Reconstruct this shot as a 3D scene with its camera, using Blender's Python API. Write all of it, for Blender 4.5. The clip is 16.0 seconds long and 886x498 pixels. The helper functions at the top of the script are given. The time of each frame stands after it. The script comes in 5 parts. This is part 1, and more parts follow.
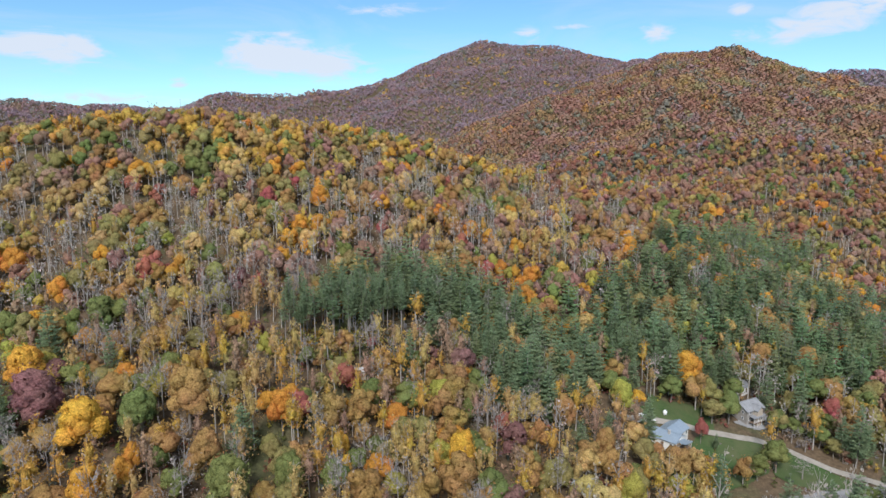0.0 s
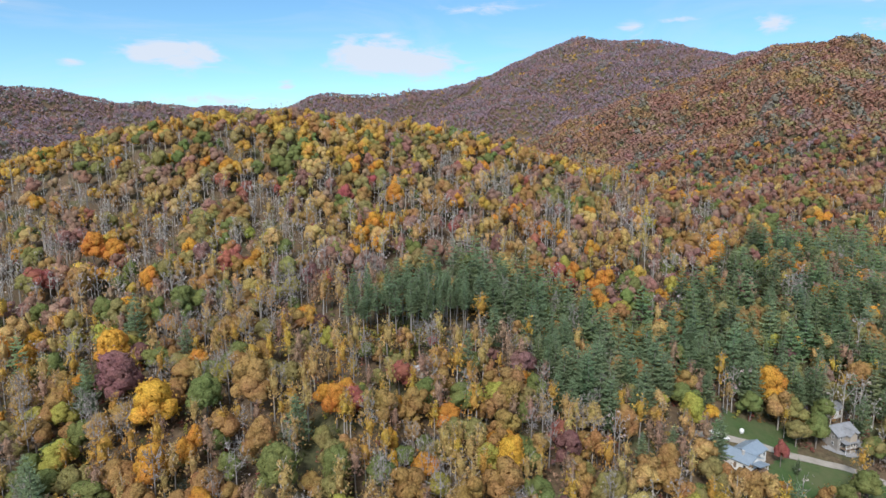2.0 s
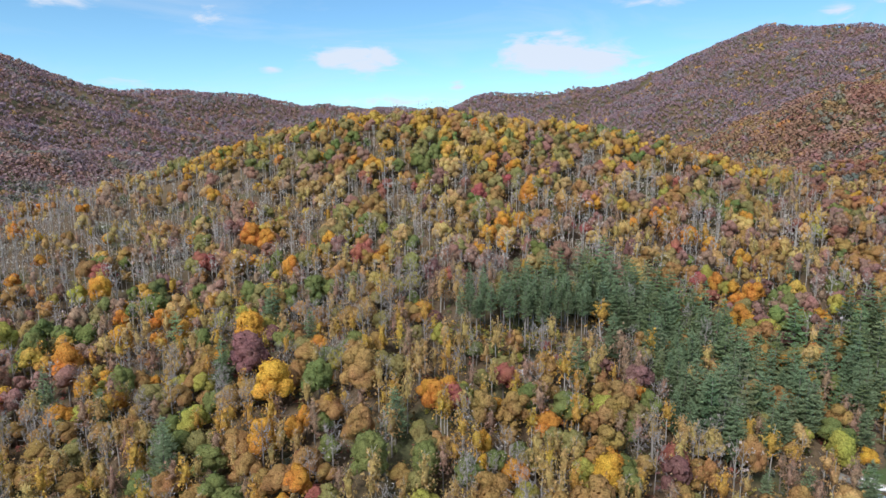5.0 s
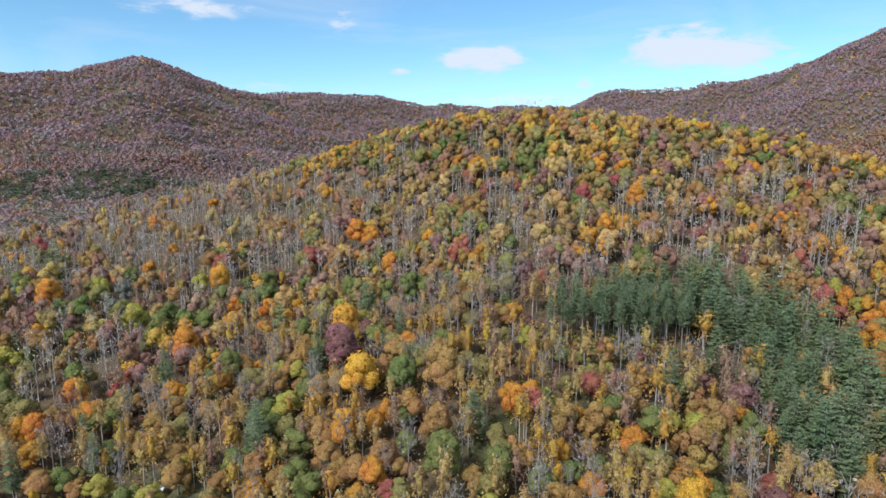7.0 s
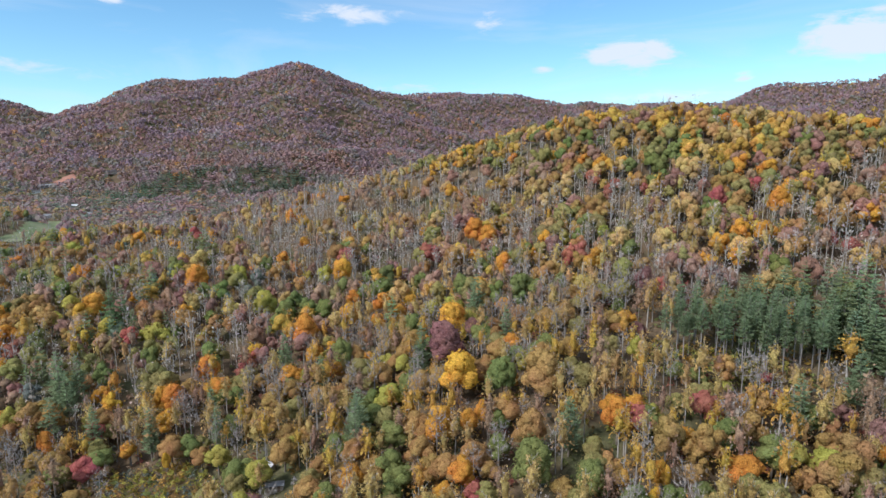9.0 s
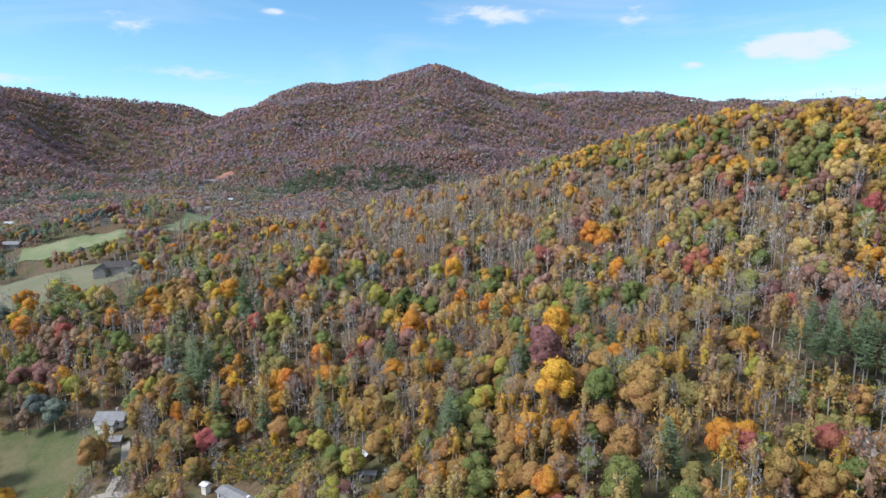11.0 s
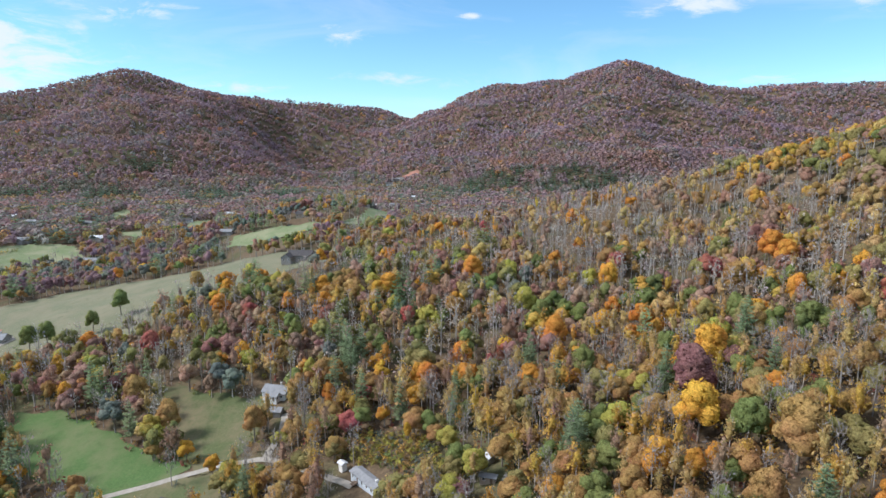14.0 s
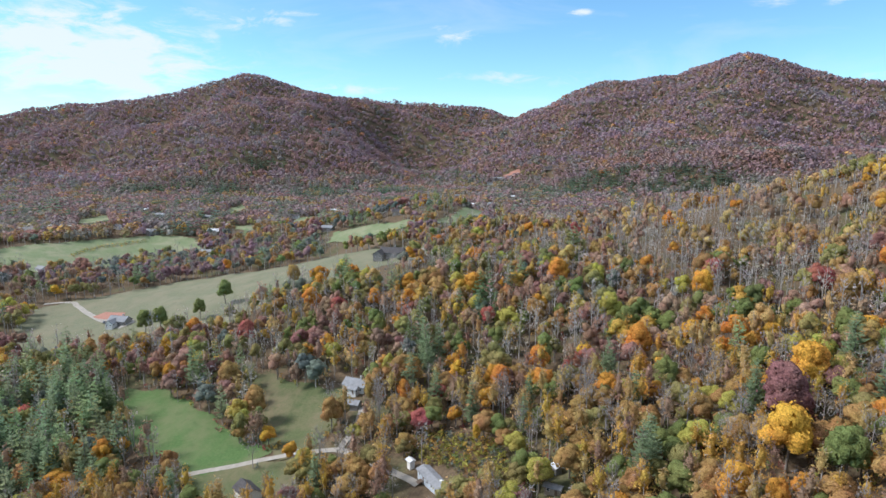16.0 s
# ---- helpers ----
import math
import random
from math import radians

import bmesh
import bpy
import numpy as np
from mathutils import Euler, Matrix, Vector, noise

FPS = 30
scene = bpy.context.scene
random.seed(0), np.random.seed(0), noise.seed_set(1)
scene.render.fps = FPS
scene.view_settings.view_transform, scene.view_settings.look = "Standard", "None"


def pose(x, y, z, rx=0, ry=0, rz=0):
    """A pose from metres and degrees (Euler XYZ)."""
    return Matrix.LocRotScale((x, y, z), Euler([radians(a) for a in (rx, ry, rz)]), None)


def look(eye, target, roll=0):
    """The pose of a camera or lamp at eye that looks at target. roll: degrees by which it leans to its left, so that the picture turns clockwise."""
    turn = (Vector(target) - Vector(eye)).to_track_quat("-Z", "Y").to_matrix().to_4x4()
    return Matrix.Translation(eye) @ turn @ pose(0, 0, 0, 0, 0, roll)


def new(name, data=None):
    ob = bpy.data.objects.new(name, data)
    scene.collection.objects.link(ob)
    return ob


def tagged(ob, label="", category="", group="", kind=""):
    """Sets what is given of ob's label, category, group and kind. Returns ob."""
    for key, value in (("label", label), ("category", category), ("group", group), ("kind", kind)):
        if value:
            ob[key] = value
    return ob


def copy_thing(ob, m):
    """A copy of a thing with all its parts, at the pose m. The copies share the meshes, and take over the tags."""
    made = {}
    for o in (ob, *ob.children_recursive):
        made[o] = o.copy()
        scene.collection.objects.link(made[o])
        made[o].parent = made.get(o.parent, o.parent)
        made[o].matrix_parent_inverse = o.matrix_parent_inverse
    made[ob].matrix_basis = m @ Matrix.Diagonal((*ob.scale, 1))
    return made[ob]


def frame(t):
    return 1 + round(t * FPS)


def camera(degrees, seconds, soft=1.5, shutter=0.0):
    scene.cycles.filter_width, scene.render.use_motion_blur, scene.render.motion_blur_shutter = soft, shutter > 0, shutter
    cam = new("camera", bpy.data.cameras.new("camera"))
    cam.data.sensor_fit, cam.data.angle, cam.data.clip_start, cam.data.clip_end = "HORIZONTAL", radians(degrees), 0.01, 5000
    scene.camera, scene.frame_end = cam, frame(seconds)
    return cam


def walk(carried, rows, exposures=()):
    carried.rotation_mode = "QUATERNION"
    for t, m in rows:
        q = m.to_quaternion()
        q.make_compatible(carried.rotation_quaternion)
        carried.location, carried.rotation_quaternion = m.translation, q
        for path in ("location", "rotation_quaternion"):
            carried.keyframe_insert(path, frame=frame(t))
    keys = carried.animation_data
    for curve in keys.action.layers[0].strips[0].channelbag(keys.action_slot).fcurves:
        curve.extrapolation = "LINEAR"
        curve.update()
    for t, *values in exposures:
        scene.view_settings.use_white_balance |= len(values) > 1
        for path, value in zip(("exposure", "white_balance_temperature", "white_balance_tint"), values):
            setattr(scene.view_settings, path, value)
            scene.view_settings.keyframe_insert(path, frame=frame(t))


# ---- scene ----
cam = camera(71.7, 16.0)
PATH = [
    (0, (-0.00, -0.00, 130.00), (-0.00, 98.74, 114.20), -0.10),
    (0.5, (3.13, 0.60, 130.06), (-0.73, 99.26, 114.19), -0.11),
    (1, (6.26, 1.27, 130.11), (-1.38, 99.71, 114.21), -0.10),
    (1.5, (9.42, 2.04, 130.16), (-2.02, 100.09, 114.20), -0.09),
    (2, (12.61, 2.91, 130.21), (-2.50, 100.46, 114.22), -0.09),
    (2.5, (15.78, 3.89, 130.26), (-3.47, 100.70, 114.23), -0.09),
    (3, (18.93, 4.97, 130.29), (-4.25, 100.92, 114.25), -0.09),
    (3.5, (21.97, 6.20, 130.31), (-5.12, 101.12, 114.29), -0.10),
    (4, (24.78, 7.64, 130.33), (-6.57, 101.23, 114.27), -0.05),
    (6.5, (37.40, 16.17, 130.52), (-15.53, 99.43, 114.24), -0.08),
    (7, (39.67, 18.14, 130.57), (-17.33, 98.67, 114.26), -0.06),
    (7.5, (41.74, 20.32, 130.61), (-19.51, 97.66, 114.25), -0.06),
    (8, (43.65, 22.68, 130.61), (-21.93, 96.37, 114.21), -0.06),
    (8.5, (45.38, 25.20, 130.61), (-24.22, 95.10, 114.19), -0.07),
    (9, (46.91, 27.86, 130.60), (-26.54, 93.71, 114.16), -0.03),
    (11.5, (53.17, 41.80, 130.67), (-35.26, 85.49, 114.22), 0.08),
    (12, (54.04, 44.72, 130.68), (-36.61, 83.63, 114.25), 0.04),
    (12.5, (54.61, 47.77, 130.66), (-37.79, 82.31, 114.23), -0.02),
    (13, (55.00, 50.90, 130.63), (-38.98, 80.84, 114.15), -0.07),
    (13.5, (55.23, 54.08, 130.59), (-40.07, 79.51, 114.12), -0.08),
    (14, (55.22, 57.22, 130.55), (-41.19, 78.02, 114.06), -0.08),
    (14.5, (55.02, 60.37, 130.50), (-42.23, 76.73, 113.98), -0.10),
    (15, (54.67, 63.52, 130.46), (-43.22, 75.48, 113.92), -0.14),
    (15.5, (54.19, 66.66, 130.43), (-44.12, 74.50, 113.89), -0.16),
    (16, (53.65, 69.79, 130.41), (-44.89, 73.86, 113.85), -0.18),
]
walk(cam, [(t, look(eye, target, roll)) for t, eye, target, roll in PATH], ((0, 0.44, 6150, 12), (8, 0.53, 6080, 12), (16, 0.68, 6000, 12)))

# ---- sky, sun ----
SUN_TURN, SUN_HEIGHT = 188.0, 42.0      # degrees: compass turn from +y clockwise, height over the horizon


def sky_way(turn, height):
    a, h = radians(turn), radians(height)
    return Vector((math.sin(a) * math.cos(h), math.cos(a) * math.cos(h), math.sin(h)))


world = bpy.data.worlds.new("sky")
scene.world = world
world.use_nodes = True
wt = world.node_tree
wt.nodes.clear()


sky = wt.nodes.new("ShaderNodeTexSky")
sky.sky_type = "NISHITA"
sky.sun_disc = False
sky.sun_elevation = radians(SUN_HEIGHT)
sky.sun_rotation = radians(SUN_TURN)
sky.altitude = 700
sky.air_density = 1.0
sky.dust_density = 0.15
sky.ozone_density = 1.6
coord = wt.nodes.new("ShaderNodeTexCoord")


def wmath(op, a, b=None, c=None):
    n = wt.nodes.new("ShaderNodeMath")
    n.operation = op
    for k, v in enumerate((a, b, c)):
        if v is None:
            continue
        if isinstance(v, (int, float)):
            n.inputs[k].default_value = v
        else:
            wt.links.new(v, n.inputs[k])
    return n.outputs[0]


def wvec(op, a, b):
    n = wt.nodes.new("ShaderNodeVectorMath")
    n.operation = op
    wt.links.new(a, n.inputs[0])
    if hasattr(b, "links"):
        wt.links.new(b, n.inputs[1])
    else:
        n.inputs[1].default_value = b
    return n


def wnoise(vec, scale, detail, rough, distort=0.0):
    n = wt.nodes.new("ShaderNodeTexNoise")
    n.inputs["Scale"].default_value = scale
    n.inputs["Detail"].default_value = detail
    n.inputs["Roughness"].default_value = rough
    n.inputs["Distortion"].default_value = distort
    wt.links.new(vec, n.inputs["Vector"])
    return n.outputs["Fac"]


way = coord.outputs["Generated"]
stretched = wvec("MULTIPLY", way, (1.0, 1.0, 3.4)).outputs[0]
puff = wnoise(stretched, 13.0, 8.0, 0.62, 0.5)
veil_noise = wnoise(wvec("MULTIPLY", way, (1.0, 0.8, 4.5)).outputs[0], 3.2, 6.0, 0.6, 0.8)

# cumulus puffs: turn to the left of +y, height, half width and half height in degrees, weight
CLOUDS = [
    (31.9, 7.9, 3.9, 1.3, 1.2), (15.1, 8.4, 3.6, 1.6, 1.2), (11.0, 7.8, 5.2, 1.5, 0.95), (19.7, 7.4, 3.8, 1.3, 0.3), (22.6, 5.6, 0.9, 0.5, 0.7),
    (-7.5, 9.9, 1.6, 0.8, 0.9), (-11.3, 10.6, 2.4, 0.3, 0.55), (-18.4, 9.7, 1.4, 0.9, 0.8), (-29.3, 9.3, 7.3, 1.3, 0.55), (-24.8, 11.0, 1.2, 0.7, 0.7),
    (-33.0, 10.5, 4.7, 1.2, 0.75), (4.7, 12.2, 7.5, 0.6, 0.45), (27.7, 4.1, 10.5, 0.9, 0.45), (56.3, 11.3, 6.0, 0.9, 0.65), (44.2, 11.0, 2.4, 1.4, 0.4),
    (39.2, 6.7, 1.0, 0.4, 0.6), (50.5, 5.4, 5.7, 0.7, 0.4), (87.0, 10.0, 3.0, 1.4, 0.5), (80.0, 6.2, 8.0, 1.1, 0.4),
]
CLOUD_BANK = [
    (116.9, 7.2, 9.8, 3.8, 1.0), (104.0, 10.6, 6.0, 1.3, 0.6), (75.4, 11.3, 1.2, 0.3, 0.6), (96.6, 5.1, 5.0, 0.6, 0.5), (140.0, 9.0, 16.0, 5.0, 0.8),
]
cover = None
flat_way = wt.nodes.new("ShaderNodeSeparateXYZ")
wt.links.new(way, flat_way.inputs[0])
turn_left = wmath("ARCTAN2", wmath("MULTIPLY", flat_way.outputs[0], -1.0), flat_way.outputs[1])
rise = wmath("ARCSINE", flat_way.outputs[2])
for turn, height, half_w, half_h, weight in CLOUDS + CLOUD_BANK:
    du = wmath("DIVIDE", wmath("SUBTRACT", turn_left, radians(turn)), radians(half_w))
    dv = wmath("DIVIDE", wmath("SUBTRACT", rise, radians(height)), radians(half_h))
    far = wmath("ADD", wmath("MULTIPLY", du, du), wmath("MULTIPLY", dv, dv))
    blob = wmath("MULTIPLY", wmath("POWER", 2.7183, wmath("MULTIPLY", far, -1.0)), weight)
    cover = blob if cover is None else wmath("MAXIMUM", cover, blob)
ragged = wmath("MULTIPLY", wmath("SUBTRACT", puff, 0.5), 3.2)
edge = wt.nodes.new("ShaderNodeMapRange")
edge.interpolation_type = "SMOOTHSTEP"
for k, v in zip((1, 2, 3, 4), (0.22, 0.85, 0.0, 0.92)):
    edge.inputs[k].default_value = v
wt.links.new(wmath("ADD", cover, wmath("MULTIPLY", ragged, wmath("SQRT", cover))), edge.inputs[0])
veil = wt.nodes.new("ShaderNodeMapRange")
for k, v in zip((1, 2, 3, 4), (0.47, 0.80, 0.0, 0.35)):
    veil.inputs[k].default_value = v
wt.links.new(veil_noise, veil.inputs[0])
high = wt.nodes.new("ShaderNodeMapRange")      # thin high cloud, thickened unseen overhead to add soft fill light
high.interpolation_type = "SMOOTHSTEP"
for k, v in zip((1, 2, 3, 4), (radians(13), radians(32), 0.0, 0.75)):
    high.inputs[k].default_value = v
wt.links.new(rise, high.inputs[0])
cloudiness = wmath("MAXIMUM", wmath("MAXIMUM", edge.outputs[0], veil.outputs[0]), high.outputs[0])
mix = wt.nodes.new("ShaderNodeMixRGB")
wt.links.new(cloudiness, mix.inputs[0])
air = wt.nodes.new("ShaderNodeMixRGB")
air.blend_type = "MULTIPLY"
air.inputs[0].default_value = 1.0
air.inputs[2].default_value = (0.74, 1.01, 1.06, 1)
wt.links.new(sky.outputs[0], air.inputs[1])
wt.links.new(air.outputs[0], mix.inputs[1])
mix.inputs[2].default_value = (5.3, 5.65, 6.1, 1)
background = wt.nodes.new("ShaderNodeBackground")
background.inputs[1].default_value = 0.105
wt.links.new(mix.outputs[0], background.inputs[0])
wt.links.new(background.outputs[0], wt.nodes.new("ShaderNodeOutputWorld").inputs[0])

sun = new("sun", bpy.data.lights.new("sun", "SUN"))
sun.data.energy = 3.25
sun.data.angle = radians(16)
sun.data.color = (1.0, 0.94, 0.86)
sun.rotation_euler = (-sky_way(SUN_TURN, SUN_HEIGHT)).to_track_quat("-Z", "Y").to_euler()

# ---- the lie of the land ----
def ridge_field(X, Y, crest, slope, soft):
    """Height of a mountain whose crest line runs through (x, y, z) points."""
    best = np.full(np.shape(X), -1e4)
    for (ax, ay, az), (bx, by, bz) in zip(crest[:-1], crest[1:]):
        dx, dy = bx - ax, by - ay
        s = np.clip(((X - ax) * dx + (Y - ay) * dy) / (dx * dx + dy * dy), 0, 1)
        d = np.hypot(X - ax - s * dx, Y - ay - s * dy)
        best = np.maximum(best, az + s * (bz - az) - slope * (np.sqrt(d * d + soft * soft) - soft))
    return best
MAIN_HILL = [(-40, 560, 122), (-130, 490, 128), (-210, 415, 131), (-257, 400, 130), (-310, 345, 108), (-370, 290, 84), (-440, 215, 60), (-560, 110, 38)]
RIGHT_HILL = [(760, 700, 105), (700, 930, 160), (657, 1122, 236), (611, 1259, 305), (575, 1331, 328), (538, 1454, 341), (560, 1716, 350), (713, 2187, 427), (599, 2530, 490)]
RIGHT_SPUR = [(560, 1600, 345), (350, 1400, 205), (330, 1050, 125), (280, 800, 75)]
PEAK_RIDGE = [(599, 2530, 490), (509, 2651, 538), (355, 2727, 557), (185, 2794, 592), (-8, 2700, 488), (-194, 2593, 396), (-406, 2467, 358), (-644, 2364, 330), (-817, 2257, 321), (-950, 2170, 262)]
WEST_RIDGE = [(-950, 2170, 262), (-1251, 2047, 270), (-1402, 1941, 287), (-1680, 1622, 328), (-1776, 1431, 305), (-1807, 1212, 356), (-1855, 1045, 388), (-1875, 888, 343), (-1945, 700, 315), (-2065, 434, 218)]
SOUTH_RIDGE = [(-2065, 434, 218), (-2135, 292, 259), (-2143, -43, 273), (-2070, -264, 292), (-1987, -428, 346), (-1981, -624, 301), (-1985, -760, 284), (-1981, -890, 267), (-1879, -1177, 226), (-1700, -1500, 240)]
FAR_RIDGE = [(1600, 3900, 520), (2271, 3651, 547), (2465, 3523, 556), (3300, 2900, 520)]
RIDGES = [(MAIN_HILL, 0.36, 40), (RIGHT_HILL, 0.42, 60), (RIGHT_SPUR, 0.34, 50), (PEAK_RIDGE, 0.44, 60), (WEST_RIDGE, 0.47, 90), (SOUTH_RIDGE, 0.5, 70), (FAR_RIDGE, 0.4, 80)]
GX0, GY0, GSTEP, GNX, GNY = -720, -260, 125, 10, 8
def below_crest(X, Y):
    """How far the land has fallen from the highest ridge near by."""
    top, drop = np.full(np.shape(X), -1e4), np.zeros(np.shape(X))
    for crest, slope, soft in RIDGES[1:]:
        for (ax, ay, az), (bx, by, bz) in zip(crest[:-1], crest[1:]):
            dx, dy = bx - ax, by - ay
            s = np.clip(((X - ax) * dx + (Y - ay) * dy) / (dx * dx + dy * dy), 0, 1)
            d = slope * np.hypot(X - ax - s * dx, Y - ay - s * dy)
            z = az + s * (bz - az) - d
            drop = np.where(z > top, d, drop)
            top = np.maximum(top, z)
    return drop
def far_land(X, Y):
    base = 0.028 * np.maximum(0, np.hypot(X, Y) - 420) + 0 * X
    acc = np.exp(base / 14)
    for crest, slope, soft in RIDGES:
        acc = acc + np.exp(np.maximum(ridge_field(X, Y, crest, slope, soft), -200) / 14)
    return 14 * np.log(acc)
def bspline(u):
    u = np.abs(u)
    return np.where(u < 1, 2 / 3 - u * u + u ** 3 / 2, np.where(u < 2, (2 - np.minimum(u, 2)) ** 3 / 6, 0))
def lattice_rows(X, Y):
    wx = np.stack([bspline((X - GX0) / GSTEP - i) for i in range(GNX)], -1)
    wy = np.stack([bspline((Y - GY0) / GSTEP - j) for j in range(GNY)], -1)
    return wx, wy

SWELL = np.array([
    [-48, 6, 41, 91, -9, 0, 0, 0],
    [-13, -6, -9, -2, -2, 7, 13, 15],
    [-17, 4, 36, 15, -9, 12, 21, 19],
    [-21, -22, 15, 5, -16, 12, 40, 24],
    [-15, -24, -24, -30, -50, -51, 38, 18],
    [-6, -6, -17, -18, -8, -9, 5, -7],
    [-3, -2, -4, 0, -13, -8, -8, -5],
    [-2, -2, -3, -7, -17, 15, 7, 36],
    [-1, -1, 0, 0, -1, 6, 8, 64],
    [-1, -1, 0, 1, 2, 7, 14, 38],
], float)


def waves(X, Y, length, seed, count=9):
    """Smooth rolling noise in about -1 to 1, with features of the given length in metres."""
    r = np.random.RandomState(seed)
    out = np.zeros(np.shape(X))
    for _ in range(count):
        a, k, p = r.uniform(0, 2 * np.pi), 2 * np.pi / length * r.uniform(0.6, 1.7), r.uniform(0, 2 * np.pi)
        out += np.sin(k * (np.cos(a) * X + np.sin(a) * Y) + p)
    return out / np.sqrt(count) * 0.75


def ground_z(X, Y):
    X, Y = np.asarray(X, float), np.asarray(Y, float)
    wx, wy = lattice_rows(X, Y)
    z = far_land(X, Y) + np.einsum("...i,ij,...j->...", wx, SWELL, wy)
    for kx, ky, rise in KNOLLS:
        z = z + rise * np.exp(-((X - kx) ** 2 + (Y - ky) ** 2) / 4600)
    off = np.clip((np.hypot(X, Y) - 650) / 600, 0, 1)
    steep = np.clip((z - 40) / 120, 0, 1)
    flank = np.clip(below_crest(X, Y) / 70, 0, 1) * off * np.clip((z - 45) / 60, 0, 1)
    z += flank * (15 - 40 * np.sqrt(waves(X, Y, 620, 8) ** 2 + 0.02) - 14 * np.sqrt(waves(X, Y, 300, 9) ** 2 + 0.03))
    z += off * steep * (13 * waves(X, Y, 420, 3) + 7 * waves(X, Y, 170, 4))
    return z + (1 - off) * 0.6 * waves(X, Y, 60, 6)


# knolls and dips along the crest of the main hill: x, y, rise
KNOLLS = [(-40, 560, 10.1), (-85, 525, 5), (-130, 490, 1.5), (-170, 452, 5.2), (-210, 415, 9.5), (-257, 400, 5), (-285, 370, -9.1), (-310, 345, -14.4), (-340, 318, -7.9), (-370, 290, 4.1), (-405, 252, 5.1), (-440, 215, 0.7)]


def zg(x, y):
    return float(ground_z(np.array([x]), np.array([y]))[0])


def inside(X, Y, ring):
    """Which points lie inside a ring of (x, y)."""
    hit = np.zeros(np.shape(X), bool)
    for (ax, ay), (bx, by) in zip(ring, ring[1:] + ring[:1]):
        if ay != by:
            hit ^= ((ay > Y) != (by > Y)) & (X < (bx - ax) * (Y - ay) / (by - ay) + ax)
    return hit


def off_line(X, Y, line):
    d = np.full(np.shape(X), 1e9)
    for (ax, ay), (bx, by) in zip(line[:-1], line[1:]):
        s = np.clip(((X - ax) * (bx - ax) + (Y - ay) * (by - ay)) / ((bx - ax) ** 2 + (by - ay) ** 2), 0, 1)
        d = np.minimum(d, np.hypot(X - ax - s * (bx - ax), Y - ay - s * (by - ay)))
    return d


# open land, roads and stands of pine on the plan
MEADOW = [(-390, -232), (-472, -256), (-500, -235), (-545, -155), (-545, -73), (-551, -8), (-516, 27), (-480, 79), (-452, 72), (-440, 23), (-419, -10), (-402, -50), (-372, -70), (-374, -108), (-378, -184)]
FIELD = [(-300, -110), (-292, -81), (-262, -52), (-224, -17), (-214, -2), (-205, -9), (-204, -32), (-236, -70)]
YARD = [(-305, -34), (-279, -14), (-262, 14), (-255, 32), (-222, 24), (-210, 11), (-228, -7), (-250, -9)]
BARNYARD = [(-200, -30), (-202, -3), (-202, 15), (-172, 20), (-168, -20)]
THICKET = [(-200, 60), (-200, 76), (-180, 103), (-154, 104), (-143, 97), (-150, 84), (-164, 84), (-186, 66)]
FAR_FIELDS = [
    [(-692, -430), (-729, -413), (-773, -374), (-808, -335), (-823, -290), (-818, -257), (-794, -229), (-753, -220), (-746, -254), (-723, -287), (-636, -303), (-600, -352), (-600, -400)],
    [(-882, -123), (-953, -124), (-976, -90), (-871, -66), (-845, -91)],
    [(-675, -30), (-673, 3), (-652, 44), (-631, 86), (-620, 60), (-630, 6), (-640, -30)],
    [(-620, 85), (-657, 118), (-1053, 200), (-1025, 226), (-680, 154), (-608, 105)],
    [(-929, -463), (-982, -445), (-933, -413), (-885, -437)],
    [(-1047, -271), (-1129, -264), (-1063, -235), (-1010, -245)],
    [(-869, -213), (-881, -178), (-867, -150), (-838, -177)],
]
HEDGE = [(-700, -352), (-730, -350), (-757, -345), (-775, -327), (-798, -307)]
CLEARING = [(-1440, 270), (-1472, 280), (-1482, 322), (-1444, 328)]
# dark evergreens across the valley: x, y, reach
DARK_CLUMPS = [(-847, -268, 34), (-1101, -339, 42), (-1279, -340, 45), (-1243, -142, 52), (-1326, -106, 52), (-1541, 130, 60), (-1188, 128, 30), (-1240, 395, 60), (-1262, 455, 66), (-1230, 520, 66), (-1195, 590, 66), (-1170, 655, 60), (-620, 85, 16), (-600, 110, 14)]
LAWNS = [
    [(84, 248), (92, 259), (114, 260), (113, 250), (96, 247)],
    [(78, 213), (99, 231), (113, 242), (132, 242), (124, 224), (94, 207)],
    [(136, 239), (152, 232), (160, 222), (143, 216), (131, 224)],
]
LANE = [(-203, -60), (-205, -35), (-207, -7), (-208, 12), (-205, 33), (-193, 46), (-178, 59), (-166, 69)]
LANE_UP = [(-205, 33), (-222, 40), (-236, 41)]
DRIVE = [(-489, -262), (-492, -240), (-480, -228), (-451, -202), (-424, -172)]
ROAD = [(70, 243), (82, 244), (100, 246.5), (118, 245), (133, 243), (145, 239), (157, 231), (174, 223), (200, 212)]
HIGHWAY = [(110, 200), (139, 210), (154, 214.5), (171, 218), (210, 226)]
PARKING = [(127, 255), (142, 264), (152, 264), (150, 256), (138, 250)]
PINE_EDGE = [(-64, 243), (-53, 247), (-41, 253), (-34, 258), (-25, 266), (-14, 268)]
GLADE = [(-68, 240), (-58, 233), (-46, 236), (-34, 242), (-24, 250), (-14, 260), (-14, 264), (-26, 262), (-36, 254), (-52, 244)]
